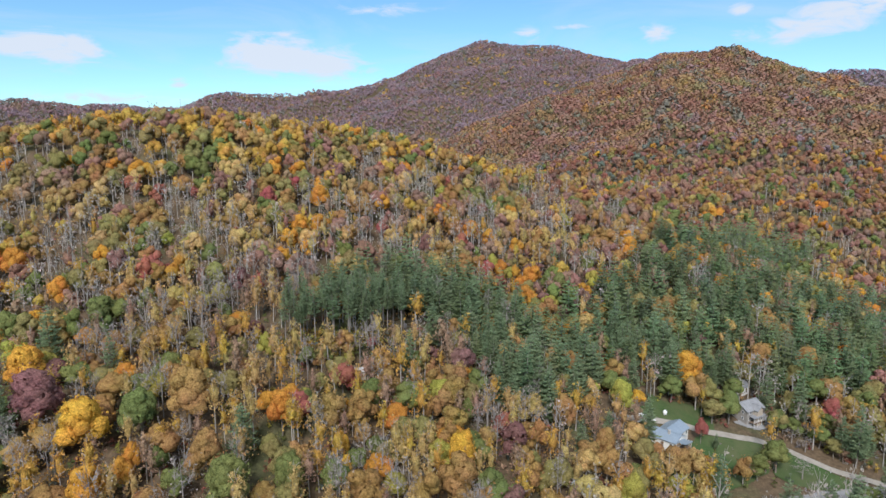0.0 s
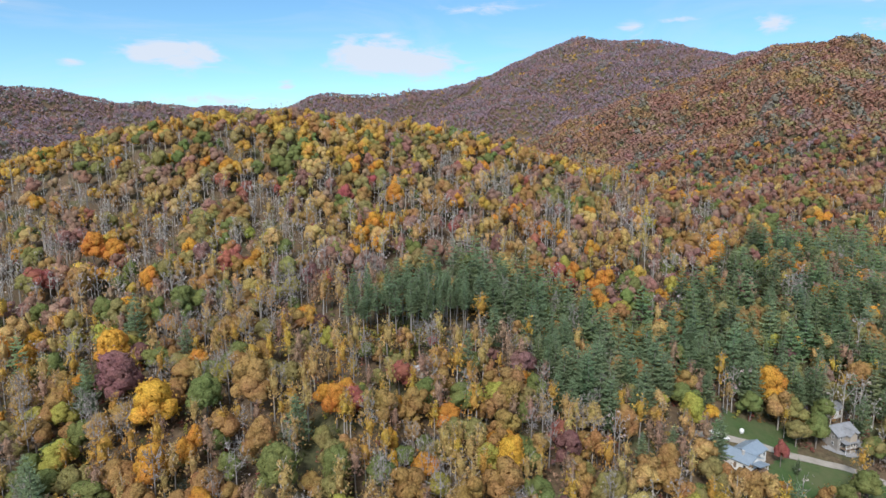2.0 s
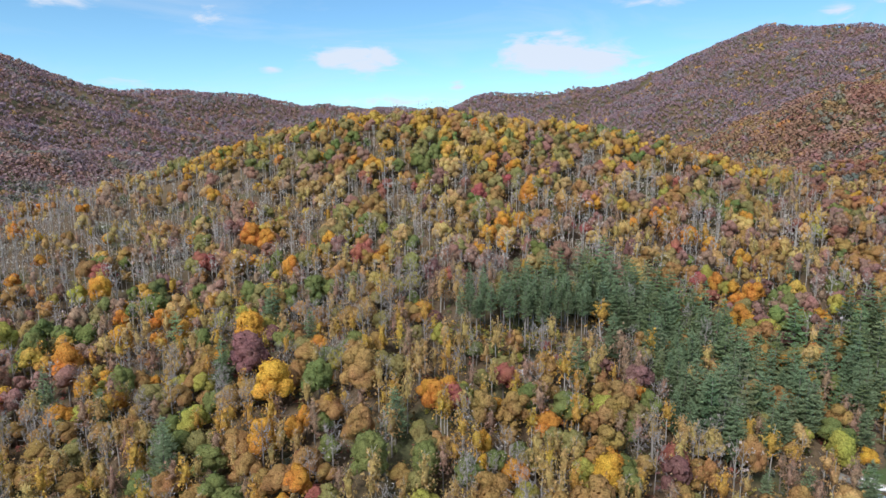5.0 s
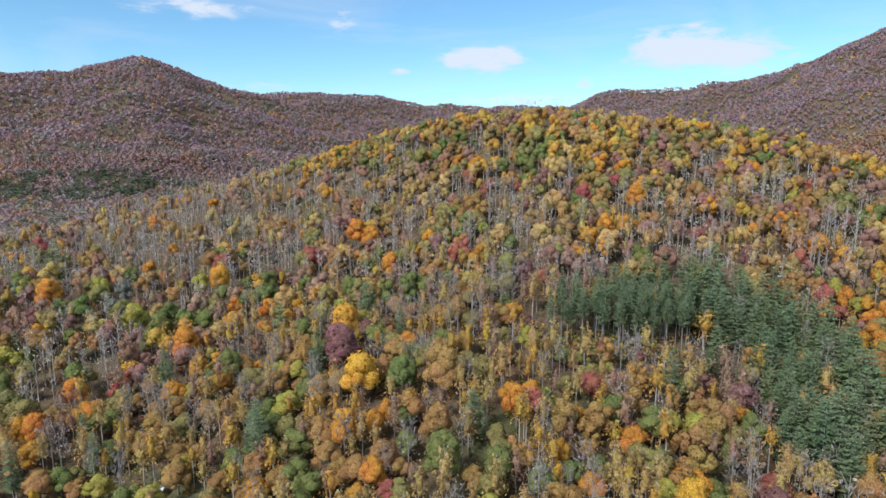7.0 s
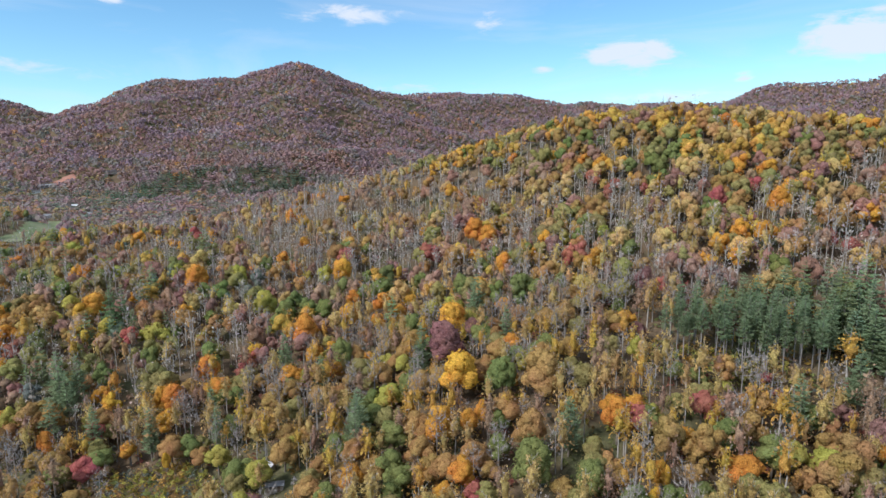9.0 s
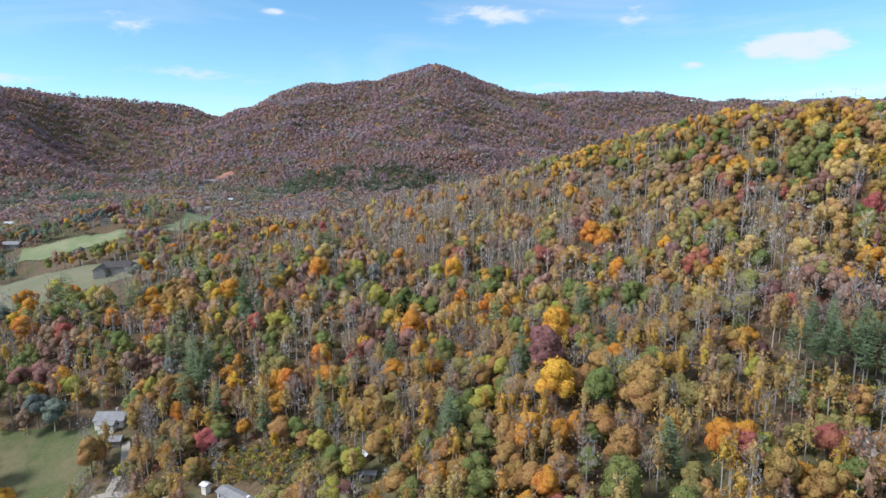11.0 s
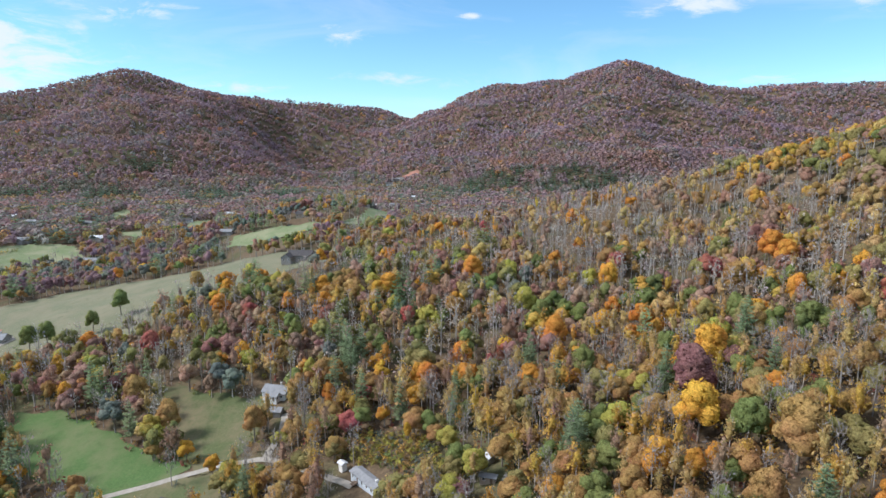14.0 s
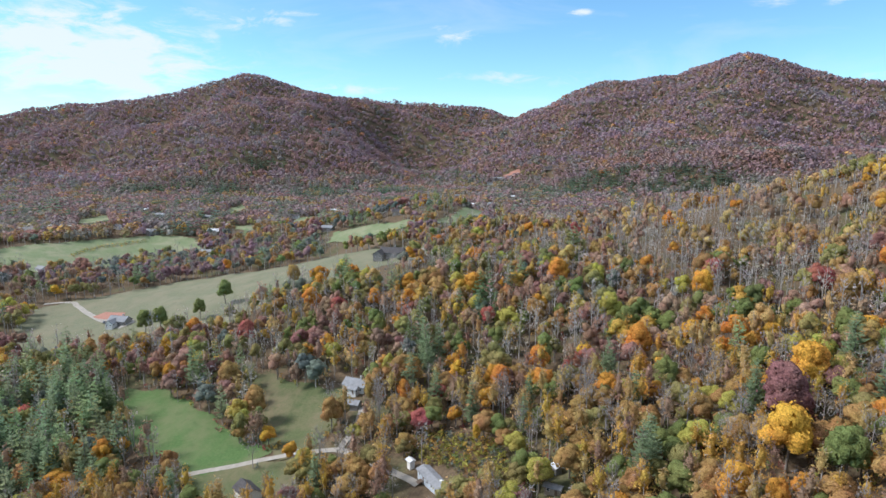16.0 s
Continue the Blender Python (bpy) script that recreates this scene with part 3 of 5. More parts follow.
def crown_of(r, radius, base, height, grid, n_lobes, n_sprays, size, deep=0.42, low=-0.55, loose=(0.9, 1.3), tilt=0.8, core=0.86, rough=0.12):
    """A billowing mass of foliage on a closed uneven body, with ragged leaf sprays standing off it: vertices, faces, material."""
    seg, rings = grid
    lobes = billows(r, n_lobes, low)
    lat = np.linspace(math.asin(low), math.radians(84), rings + 1)
    a = np.arange(seg) * 2 * np.pi / seg
    A, L = np.meshgrid(a, lat)
    A = A + (np.arange(rings + 1) % 2)[:, None] * np.pi / seg + r.uniform(-0.12, 0.12, A.shape)
    D = np.stack([np.cos(L) * np.cos(A), np.cos(L) * np.sin(A), np.sin(L)], -1).reshape(-1, 3)
    half = np.array([radius, radius, height * 0.5])
    mid = np.array([0, 0, base + height * 0.5])
    lean = np.array([r.normal(0, 0.1) * radius, r.normal(0, 0.1) * radius, 0])
    V = mid + lean * (D[:, 2:] + 0.5) + D * half * core * (swollen(D, lobes, deep) * r.uniform(1 - rough, 1 + rough, len(D)))[:, None]
    k = np.arange(seg * (rings + 1)).reshape(rings + 1, seg)
    n = np.roll(k, -1, 1)
    Q = np.stack([k[:-1], n[:-1], n[1:], k[1:]], -1).reshape(-1, 4)
    top = k[-1]
    Q = np.concatenate([Q, [[top[0], top[i], top[i + 1], top[min(i + 2, seg - 1)]] for i in range(1, seg - 2, 2)]])
    parts, M = [(V, Q)], [np.zeros(len(Q), int)]
    if n_sprays:
        lo = max(low - 0.1, -0.9)
        z = lo + (1 - lo) * (np.arange(n_sprays) + r.uniform(0, 1, n_sprays)) / n_sprays
        a = np.arange(n_sprays) * 2.39996 + r.uniform(-0.5, 0.5, n_sprays)
        S = np.stack([np.sqrt(1 - z * z) * np.cos(a), np.sqrt(1 - z * z) * np.sin(a), z], -1)
        C = mid + lean * (S[:, 2:] + 0.5) + S * half * (swollen(S, lobes, deep) * r.uniform(*loose, n_sprays))[:, None]
        v, q = sprays(C, S * np.array([1, 1, 1.2]), np.full(n_sprays, size), r, tilt)
        parts.append((v, q))
        M.append(np.ones(n_sprays, int))
    V, Q = joined(parts)
    return V, Q, np.concatenate(M)


def gathered(crowns):
    """Several crowns, each with its shift, as one."""
    V, Q, M, n = [], [], [], 0
    for (v, q, m), shift in crowns:
        V.append(v + np.asarray(shift, float))
        Q.append(q + n)
        M.append(m)
        n += len(v)
    return np.concatenate(V), np.concatenate(Q), np.concatenate(M)


def broad_crown(r, radius, base, height, masses, grid, n_sprays, size):
    """The crown of a broad tree: unequal leafy masses on its limbs, overlapping into one uneven dome."""
    rows, turn = [], r.uniform(0, 6.3)
    for i in range(masses):
        f = (i + 0.5) / masses
        a, out = turn + i * 2.39996 + r.uniform(-0.3, 0.3), radius * 0.48 * math.sqrt(max(0.02, 1 - f ** 1.6)) * r.uniform(0.75, 1.15)
        sub = radius * r.uniform(0.38, 0.58) * (1.35 if masses < 5 else 1.25 if masses < 9 else 1.06)
        h = sub * r.uniform(1.9, 2.5)
        z = base + (height - h) * min(1.0, 0.16 + 0.84 * f ** 0.8 * r.uniform(0.88, 1.08))
        rows.append((crown_of(r, sub, 0, h, grid, 6, n_sprays, size), (out * math.cos(a), out * math.sin(a), z)))
    return gathered(rows)


def plume_crown(r, radius, base, height, limbs, per, size, grid=(6, 5)):
    """The airy crown of a poplar: upright tufts along rising limbs round a thin leafy core."""
    c = crown_of(r, radius * 0.46, base + height * 0.1, height * 0.78, grid, 8, 0, 0, 0.6, -0.9, rough=0.4)
    i = np.repeat(np.arange(limbs), per)
    f, a = (i + 0.5) / limbs, i * 2.39996 + r.uniform(0, 6.3)
    along = r.uniform(0.25, 1.0, len(i))
    out = radius * (1.0 - 0.7 * f ** 1.5) * along
    C = np.stack([out * np.cos(a), out * np.sin(a), base + height * (0.74 * f + 0.2 * along)], -1) + r.normal(0, 1, (len(i), 3)) * np.array([0.5, 0.5, 0.8])
    N = np.stack([np.cos(a), np.sin(a), 0.5 + 0 * a], -1)
    v, q = sprays(C, N, np.full(len(i), size), r, 0.6)
    v = C.repeat(4, 0) + (v - C.repeat(4, 0)) * np.array([1.0, 1.0, 1.2])
    return gathered([(c, (0, 0, 0)), ((v, q, np.ones(len(q), int)), (0, 0, 0))])


def pine_crown(r, radius, base, height, tiers, per, size, split=2, slim=0.62):
    """Whorls of boughs that droop and lift at the tip, each carrying upturned tufts of needles on a ragged cone."""
    V = []
    up = np.array([0, 0, 1.0])
    for i in range(tiers):
        f = i / (tiers - 1)
        n = max(4, int(round(per * (1 - 0.45 * f))))
        a = np.arange(n) * 2 * np.pi / n + r.uniform(0, 6.3) + r.normal(0, 0.25, n)
        reach = (radius * (1 - f) ** slim * min(1, 0.55 + 3 * f) + 0.5) * r.uniform(0.6, 1.2, n)
        z = base + height * f + r.normal(0, 0.4, n)
        way, side = np.stack([np.cos(a), np.sin(a), 0 * a], -1), np.stack([-np.sin(a), np.cos(a), 0 * a], -1)
        R_ = reach[:, None]
        for j in range(split):
            s0, s1 = (0.05, 0.72) if split == 2 and j == 0 else ((0.5, 1.0) if split == 2 else (0.06, 1.0))
            w = (size * (0.5 + 0.2 * reach) * r.uniform(0.75, 1.25, n))[:, None] * (0.8 if j else 1.0)
            lift = r.uniform(0.0, 0.34, n)[:, None] * R_ * (1.0 if j else 0.45)
            root = way * R_ * s0 + up * (z + 0.2 - 0.1 * j * reach)[:, None]
            mid = way * R_ * (s0 * 0.4 + s1 * 0.6) + up * (z - 0.08 * reach)[:, None] + up * lift * 0.5
            tip = way * R_ * s1 + up * z[:, None] + up * lift
            V.append(np.stack([root, mid + side * w - up * 0.3 * w, tip, mid - side * w - up * 0.3 * w], 1))
    V = np.concatenate(V).reshape(-1, 3)
    Q = np.arange(len(V)).reshape(-1, 4)
    return V, Q, np.ones(len(Q), int)


def far_crown(r, radius, base, height, count, size):
    """A distant crown: a lobed dome of overlapping leafy plates."""
    z = -0.35 + 1.33 * (np.arange(count) + r.uniform(0.1, 0.9, count)) / count
    z = np.minimum(z, 0.97)
    a = np.arange(count) * 2.39996 + r.uniform(-0.5, 0.5, count)
    D = np.stack([np.sqrt(1 - z * z) * np.cos(a), np.sqrt(1 - z * z) * np.sin(a), z], -1)
    C = np.array([0, 0, base + height * 0.45]) + D * np.array([radius, radius, height * 0.5]) * r.uniform(0.8, 1.08, (count, 1))
    v, q = sprays(C, D, np.full(count, size), r, 0.14)
    return v, q, np.zeros(len(q), int)


def twig_haze(r, count, wide, lo, hi, size):
    """The last few leaves and fine twigs of a bare tree."""
    v, q = sprays(np.stack([r.normal(0, wide, count), r.normal(0, wide, count), r.uniform(lo, hi, count)], -1), r.normal(0, 1, (count, 3)) * np.array([1, 1, 0.4]), np.full(count, size), r)
    return v, q, np.ones(len(q), int)


# shape of each kind of tree: broad, column, bare or pine; bark; name; label
KINDS = {
    "yellow": ("broad", BARK, "maple_tree", "maple tree with a full crown of bright yellow leaves"),
    "gold": ("column", PALE_BARK, "tulip_tree", "tall poplar with dull golden leaves on a pale trunk"),
    "orange": ("broad", BARK, "maple_tree", "maple tree with a dense crown of orange leaves"),
    "tall_pine": ("tall_pine", TWIG_BARK, "pine_tree", "tall white pine with a long bare trunk and high crown"),
    "oak": ("broad", BARK, "oak_tree", "spreading oak with rusty brown autumn leaves"),
    "green": ("broad", BARK, "beech_tree", "broad beech still in dull green leaf"),
    "purple": ("broad", BARK, "oak_tree", "wide oak with dark purple-brown leaves"),
    "red": ("broad", BARK, "maple_tree", "small maple with dark red leaves"),
    "beige": ("column", PALE_BARK, "poplar_tree", "tall poplar with thin tan leaves and a pale trunk"),
    "pinkbrown": ("column", BARK, "hickory_tree", "slender tree with sparse pinkish brown leaves"),
    "lime": ("broad", BARK, "birch_tree", "tree with yellow-green leaves turning in autumn"),
    "moss": ("broad", BARK, "elm_tree", "round tree with dull olive-green leaves"),
    "pine": ("pine", BARK, "pine_tree", "tall white pine with blue-green layered needles"),
    "bare": ("bare", TWIG_BARK, "bare_tree", "leafless grey tree with fine upright branches"),
}
PROTOTYPES, MASTER = {}, []


def tree_meshes(kind, variant, grand=False):
    shape, bark, name, label = KINDS[kind]
    r = np.random.RandomState(100 + variant * 17 + sum(map(ord, kind)))
    if shape == "broad":
        w = wood(r, 11.5, 0.34, 6, 4.5, 0.35)
        c = broad_crown(r, 5.3, 1.8, 13.4, *((15, (8, 5), 30, 0.42) if grand else (7, (7, 4), 17, 0.55)))
    elif shape == "column":
        w = wood(r, 19.0, 0.25, 9, 2.6, 0.42, 14)
        c = plume_crown(r, 3.5, 5.4 + variant, 14.2 - variant, 13, 11, 0.62)
    elif shape == "bare":
        w = wood(r, 19.0, 0.23, 15, 3.6, 0.34, 170, fine=0.45)
        c = twig_haze(r, 46, 1.8, 9, 20, 0.42)
    elif shape == "tall_pine":
        w = wood(r, 25.0, 0.30, 7, 1.3, 0.32)
        c = pine_crown(r, 3.6, 13.0, 12.5, 14, 9, 0.62)
    else:
        w = wood(r, 23.0, 0.33, 3, 1.2, 0.5)
        c = pine_crown(r, 4.7, 4.6, 19.8, 20, 9, 0.62)
    return w, c


def part(name, data, parent, label=""):
    ob = new(name, data)
    ob.parent = parent
    return tagged(ob, label)


def prototype(kind, variant, grand):
    key = (kind, variant, grand)
    if key not in PROTOTYPES:
        (wv, wq), (cv, cq, cm) = tree_meshes(kind, variant, grand)
        shape, bark, name, label = KINDS[kind]
        PROTOTYPES[key] = (quad_mesh("trunk", wv, wq, [bark]), quad_mesh("crown", cv, cq, [LEAVES[kind.replace("tall_", "")], SPRAYS[kind.replace("tall_", "")]], cm), {})
    return PROTOTYPES[key]


def plant(kind, x, y, scale, r, wide=None, grand=False, sink=0.0):
    """One tree as a thing of its own, standing on the ground."""
    shape, bark, name, label = KINDS[kind]
    variant = r.randint(4)
    trunk, crown, made = prototype(kind, variant, grand)
    w = wide or scale
    m = Matrix.Translation((x, y, zg(x, y) - sink)) @ Matrix.Rotation(r.uniform(0, 6.28), 4, "Z") @ Matrix.Diagonal((w, w, scale, 1))
    if "ob" in made:
        s = made["ob"].scale
        return copy_thing(made["ob"], m @ Matrix.Diagonal((1 / s.x, 1 / s.y, 1 / s.z, 1)))
    ob = new(name)
    ob.empty_display_size = 0.5
    tagged(ob, label, "tree", kind.replace("pinkbrown", "pinkish brown").replace("_", " ") + " trees on the hillside")
    part("trunk", trunk, ob)
    part("crown", crown, ob)
    made["ob"] = ob
    ob.matrix_basis = m
    return ob


# trees that stand out by colour or size: x, y, kind, width of the crown
LANDMARKS = [
    (-112, 179, "yellow", 19), (-134, 191, "purple", 22), (-148, 208, "yellow", 18), (-93, 172, "yellow", 8), (-93, 165, "orange", 9),
    (-54, 194, "orange", 12), (-98, 187, "green", 15), (-84, 192, "oak", 20), (-71, 171, "oak", 14), (-45, 167, "green", 12),
    (-61, 160, "green", 16), (-99, 157, "orange", 14), (6, 185, "yellow", 13), (-30, 175, "yellow", 6), (-33, 184, "yellow", 7),
    (74, 242, "lime", 13), (120, 392, "orange", 16), (28, 342, "lime", 11), (-105, 369, "red", 13), (-76, 378, "orange", 16),
    (46, 221, "oak", 13), (112, 269, "orange", 18), (62, 185, "lime", 11),
]
LANDMARKS_WEST = [
    (172, 257, "red", 11), (-171, 267, "yellow", 13), (-208, 293, "orange", 15), (-69, 229, "lime", 9), (-9, 349, "purple", 12),
    (-255, 219, "yellow", 15), (-212, 170, "orange", 17), (-208, 193, "orange", 13), (-196, 165, "orange", 10), (-180, 170, "green", 14),
    (-255, 170, "lime", 16), (-238, 173, "green", 14), (-177, 241, "green", 13), (-314, 156, "orange", 18), (-327, 104, "orange", 16),
    (-213, 107, "orange", 13), (-225, 127, "orange", 13), (-222, 295, "orange", 18), (-205, 261, "oak", 17), (-181, 93, "yellow", 5),
    (-296, -77, "yellow", 11), (-273, -35, "oak", 18), (-242, -13, "oak", 16),
]
LANDMARKS_VALLEY = [
    (-422, -82, "green", 16), (-401, -95, "green", 12), (-392, -132, "green", 15), (-391, -120, "green", 15), (-428, -29, "oak", 15),
    (-221, 28, "oak", 14), (-354, -82, "orange", 14), (-328, -40, "red", 16), (-341, 41, "orange", 13), (-354, 63, "orange", 14),
    (157, 292, "oak", 16), (168, 279, "moss", 14), (181, 294, "oak", 15), (145, 281, "moss", 9), (96, 209, "orange", 7), (59, 209, "oak", 11),
    (-359, -4, "orange", 16), (-218, 104, "orange", 11), (-228, 62, "orange", 10), (-255, 54, "lime", 11), (106, 237, "red", 6),
]
LANDMARK_PINES = [(-290, -61, 1.15), (-256, 73, 1.25), (-254, 80, 1.1), (-201, 153, 0.95), (-179, 112, 0.8), (-247, 74, 1.0), (111, 234, 0.32), (50, 208, 0.7), (62, 216, 0.75)]

def open_land(X, Y):
    """Where no tree grows by itself: fields, roads, houses."""
    o = np.zeros(np.shape(X), bool)
    for ring in (MEADOW, FIELD, YARD, BARNYARD, PARKING, THICKET, GLADE, *LAWNS):
        o |= inside(X, Y, ring)
    for ring in FAR_FIELDS + [CLEARING]:
        o |= inside(X, Y, ring)
    d = np.maximum(np.hypot(X, Y), 1)
    for ring in FAR_FIELDS[1:]:
        for k in (25, 50, 75):
            o |= inside(X * (1 + k / d), Y * (1 + k / d), ring)
    for line, w in ((LANE, 5), (LANE_UP, 5), (DRIVE, 6), (ROAD, 6), (HIGHWAY, 9)):
        o |= off_line(X, Y, line) < w
    for x, y, turn, size in FAR_HOUSES:
        d = math.hypot(x, y)
        for k in (0, 16, 32, 48):
            o |= np.hypot(X - x * (1 - k / d), Y - y * (1 - k / d)) < 10
    for x, y, r in HOUSE_SPOTS:
        o |= np.hypot(X - x, Y - y) < r
    return o


def pick_kinds(X, Y, Z, r):
    """Which kind grows where: pines in their stands, pale poplars and bare stems on the slopes, colour on the crests."""
    n = len(X)
    names = list(LEAF)
    P = np.zeros((n, len(names)))

    def share(mask, **weights):
        for k, w in weights.items():
            P[:, names.index(k)] += mask * w

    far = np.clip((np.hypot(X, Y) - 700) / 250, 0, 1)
    crest = np.clip((Z - 92) / 25, 0, 1) * (1 - far) * (Y < 600)
    shoulder = np.clip((-X - 235) / 60, 0, 1) * np.clip((Y - 165) / 50, 0, 1) * (1 - far) * (1 - crest)
    low = np.clip((62 - Z) / 25, 0, 1) * (1 - far) * (1 - shoulder)
    right = np.clip((X - 60) / 80, 0, 1) * np.clip((Y - 380) / 80, 0, 1) * (1 - far)
    mid = np.clip(1 - far - crest - shoulder - low - right, 0, 1)
    patch, patch2 = waves(X, Y, 95, 31), waves(X, Y, 70, 32)
    warm = np.clip(0.5 + patch, 0.05, 1.6)
    cold = np.clip(0.5 - patch, 0.05, 1.6)
    leafy = np.clip(0.6 + patch2, 0.1, 1.6)
    share(crest, gold=0.30, oak=0.26, orange=0.12 * warm, green=0.08, moss=0.22, bare=0.10, beige=0.10, russet=0.09)
    share(mid, beige=0.26, bare=0.18 + 0.6 * cold, pinkbrown=0.17, oak=0.17, russet=0.10, orange=0.06 * warm, gold=0.11 * warm, moss=0.05, green=0.05, red=0.015, purple=0.02, lime=0.01)
    share(shoulder, bare=0.95, beige=0.2, gold=0.03, pinkbrown=0.16, oak=0.07, orange=0.03 * warm, smoke=0.1)
    share(low, oak=0.20, beige=0.15, bare=0.05 + 0.2 * cold, pinkbrown=0.08, green=0.17 * leafy, moss=0.13, russet=0.07, gold=0.16, orange=0.085 * warm, yellow=0.03 * warm, lime=0.045, red=0.012, purple=0.015, pine=0.03)
    share(mid * np.clip((-X - 10) / 80, 0, 1), bare=0.38, beige=0.08)
    share((np.hypot(X, Y) < 285) * (Y > 150) * (X > -120) * (X < 70), beige=0.26, gold=0.12, bare=0.14)
    grey = np.clip((-X - 150) / 120, 0, 1) * low
    P *= (1 - 0.5 * grey)[:, None]
    share(grey, bare=0.34, smoke=0.08, moss=0.06, green=0.07, pine=0.035, olive=0.04, pinkbrown=0.14, russet=0.05)
    east = np.clip((X - 72) / 25, 0, 1) * np.clip((300 - Y) / 25, 0, 1) * (1 - far)
    P *= (1 - 0.9 * east)[:, None]
    share(east, green=0.22, moss=0.12, bare=0.24, pine=0.36, oak=0.08, pinkbrown=0.06, gold=0.03)
    share(right, oak=0.24, auburn=0.26, pinkbrown=0.12, russet=0.16, orange=0.04, beige=0.05, bare=0.12, green=0.14, gold=0.03, moss=0.05, purple=0.03)
    # farther off, haze-tinted kinds put the blue of distance into the leaf colour
    west = (X < -0.55 * Y) & (X < -500)
    flat = west * np.clip((-X - 500) / 60, 0, 1) * np.clip((60 - Z) / 20, 0, 1) * (1 - far)
    P *= (1 - 0.85 * flat)[:, None]
    share(flat, smoke=0.3, olive=0.2, umber=0.2, pine=0.08 * leafy, russet=0.10, oak=0.12)
    valley = np.clip((70 - Z) / 25, 0, 1) * west
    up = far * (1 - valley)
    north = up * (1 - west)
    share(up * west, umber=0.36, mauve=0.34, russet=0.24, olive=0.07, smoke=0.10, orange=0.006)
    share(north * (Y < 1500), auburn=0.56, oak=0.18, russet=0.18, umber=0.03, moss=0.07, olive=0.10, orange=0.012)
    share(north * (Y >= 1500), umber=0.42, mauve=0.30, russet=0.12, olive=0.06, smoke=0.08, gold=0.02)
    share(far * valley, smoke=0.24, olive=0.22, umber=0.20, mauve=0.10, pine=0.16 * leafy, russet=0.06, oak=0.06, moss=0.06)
    stand = np.zeros(n, bool)
    for ring in PINE_STANDS:
        stand |= inside(X + 5 * waves(X, Y, 40, 41), Y + 5 * waves(X, Y, 40, 42), ring)
    for x, y, reach in DARK_CLUMPS:
        P[:, names.index("pine")] += 3.5 * (np.hypot(X - x, Y - y) < reach * (1 + 0.35 * waves(X, Y, 60, 43)))
    dark = far * (waves(X, Y, 330, 51) > 0.75) * (Z < 120)
    P[:, names.index("pine")] += np.where(stand, np.where(X > 70, 3.0, np.where(Y < 0, 1.2, 7.0)), 0) + dark * 0.5
    # each kind keeps company with its own
    length = np.clip(np.hypot(X, Y).mean() / 9, 34, 130)
    for k in range(len(names)):
        P[:, k] *= np.exp(2.7 * waves(X, Y, length, 200 + k, 7))
    P += 1e-6
    C = np.cumsum(P, 1) / P.sum(1, keepdims=True)
    return np.array(names)[(r.uniform(0, 1, n)[:, None] > C).sum(1)]


def spread_trees(r, lo, hi, step, left=128, right=-46):
    """Loose rows of tree places between two distances from the spot the hills are seen from."""
    g = np.arange(-hi - 60, hi + 60, step)
    X, Y = (a.ravel() for a in np.meshgrid(g, g, indexing="ij"))
    X = X + r.uniform(-0.48, 0.48, len(X)) * step + 30
    Y = Y + r.uniform(-0.48, 0.48, len(Y)) * step + 40
    d, a = np.hypot(X - 30, Y - 40), np.degrees(np.arctan2(-(X - 30), Y - 40))
    k = (d >= lo) & (d < hi) & (a > right) & (a < left)
    X, Y = X[k], Y[k]
    k = ~open_land(X, Y)
    return X[k], Y[k]


ALL_MARKS = LANDMARKS + LANDMARKS_WEST + LANDMARKS_VALLEY
NEAR_EDGE, MID_EDGE, FAR_EDGE = 262, 900, 2900


def clear_of_marks(X, Y):
    k = np.ones(len(X), bool)
    for x, y, kind, w in ALL_MARKS:
        k &= np.hypot(X - x, Y - y) > w * 0.42
    for x, y, s in LANDMARK_PINES:
        k &= np.hypot(X - x, Y - y) > 5 * s
    return k


for x, y, kind, width in ALL_MARKS:
    tall = min(1.6, 0.45 + width / 17)
    if kind == "gold":
        plant(kind, x, y, tall, R, width / 6)
    else:
        plant(kind, x, y, tall, R, width / 11.5, grand=width > 10)
for x, y, s in LANDMARK_PINES:
    plant("pine", x, y, s, R)
plant("gold", -12, 275, 1.0, R, 1.7)
for x, y in ((149, 246), (158, 250), (132, 231), (126, 223), (114, 215), (176, 250), (165, 236), (140, 222), (118, 219), (152, 241)):
    plant("bare" if x % 3 else "pinkbrown", x, y, R.uniform(0.3, 0.48), R, R.uniform(0.9, 1.3))
# the open edge of the pine stand, where the long trunks show
for row in range(4):
    for (ax, ay), (bx, by) in zip(PINE_EDGE[:-1], PINE_EDGE[1:]):
        for k in range(2):
            f = (k + R.uniform(0, 1)) / 2
            plant("tall_pine", ax + (bx - ax) * f - 1.5 * row + R.uniform(-1.5, 1.5), ay + (by - ay) * f + 4.2 * row + R.uniform(-2.5, 2.5), R.uniform(0.72, 1.1), R, R.uniform(0.7, 1.0))
for x, y, kind, w in ((-47, 238, "red", 4.5), (-30, 250, "red", 6), (-25, 247, "red", 4), (-58, 235, "orange", 4), (-40, 240, "moss", 4), (-22, 243, "lime", 5), (-50, 231, "oak", 5), (-38, 236, "lime", 6)):
    plant(kind, x, y, w / 13, R, w / 11)

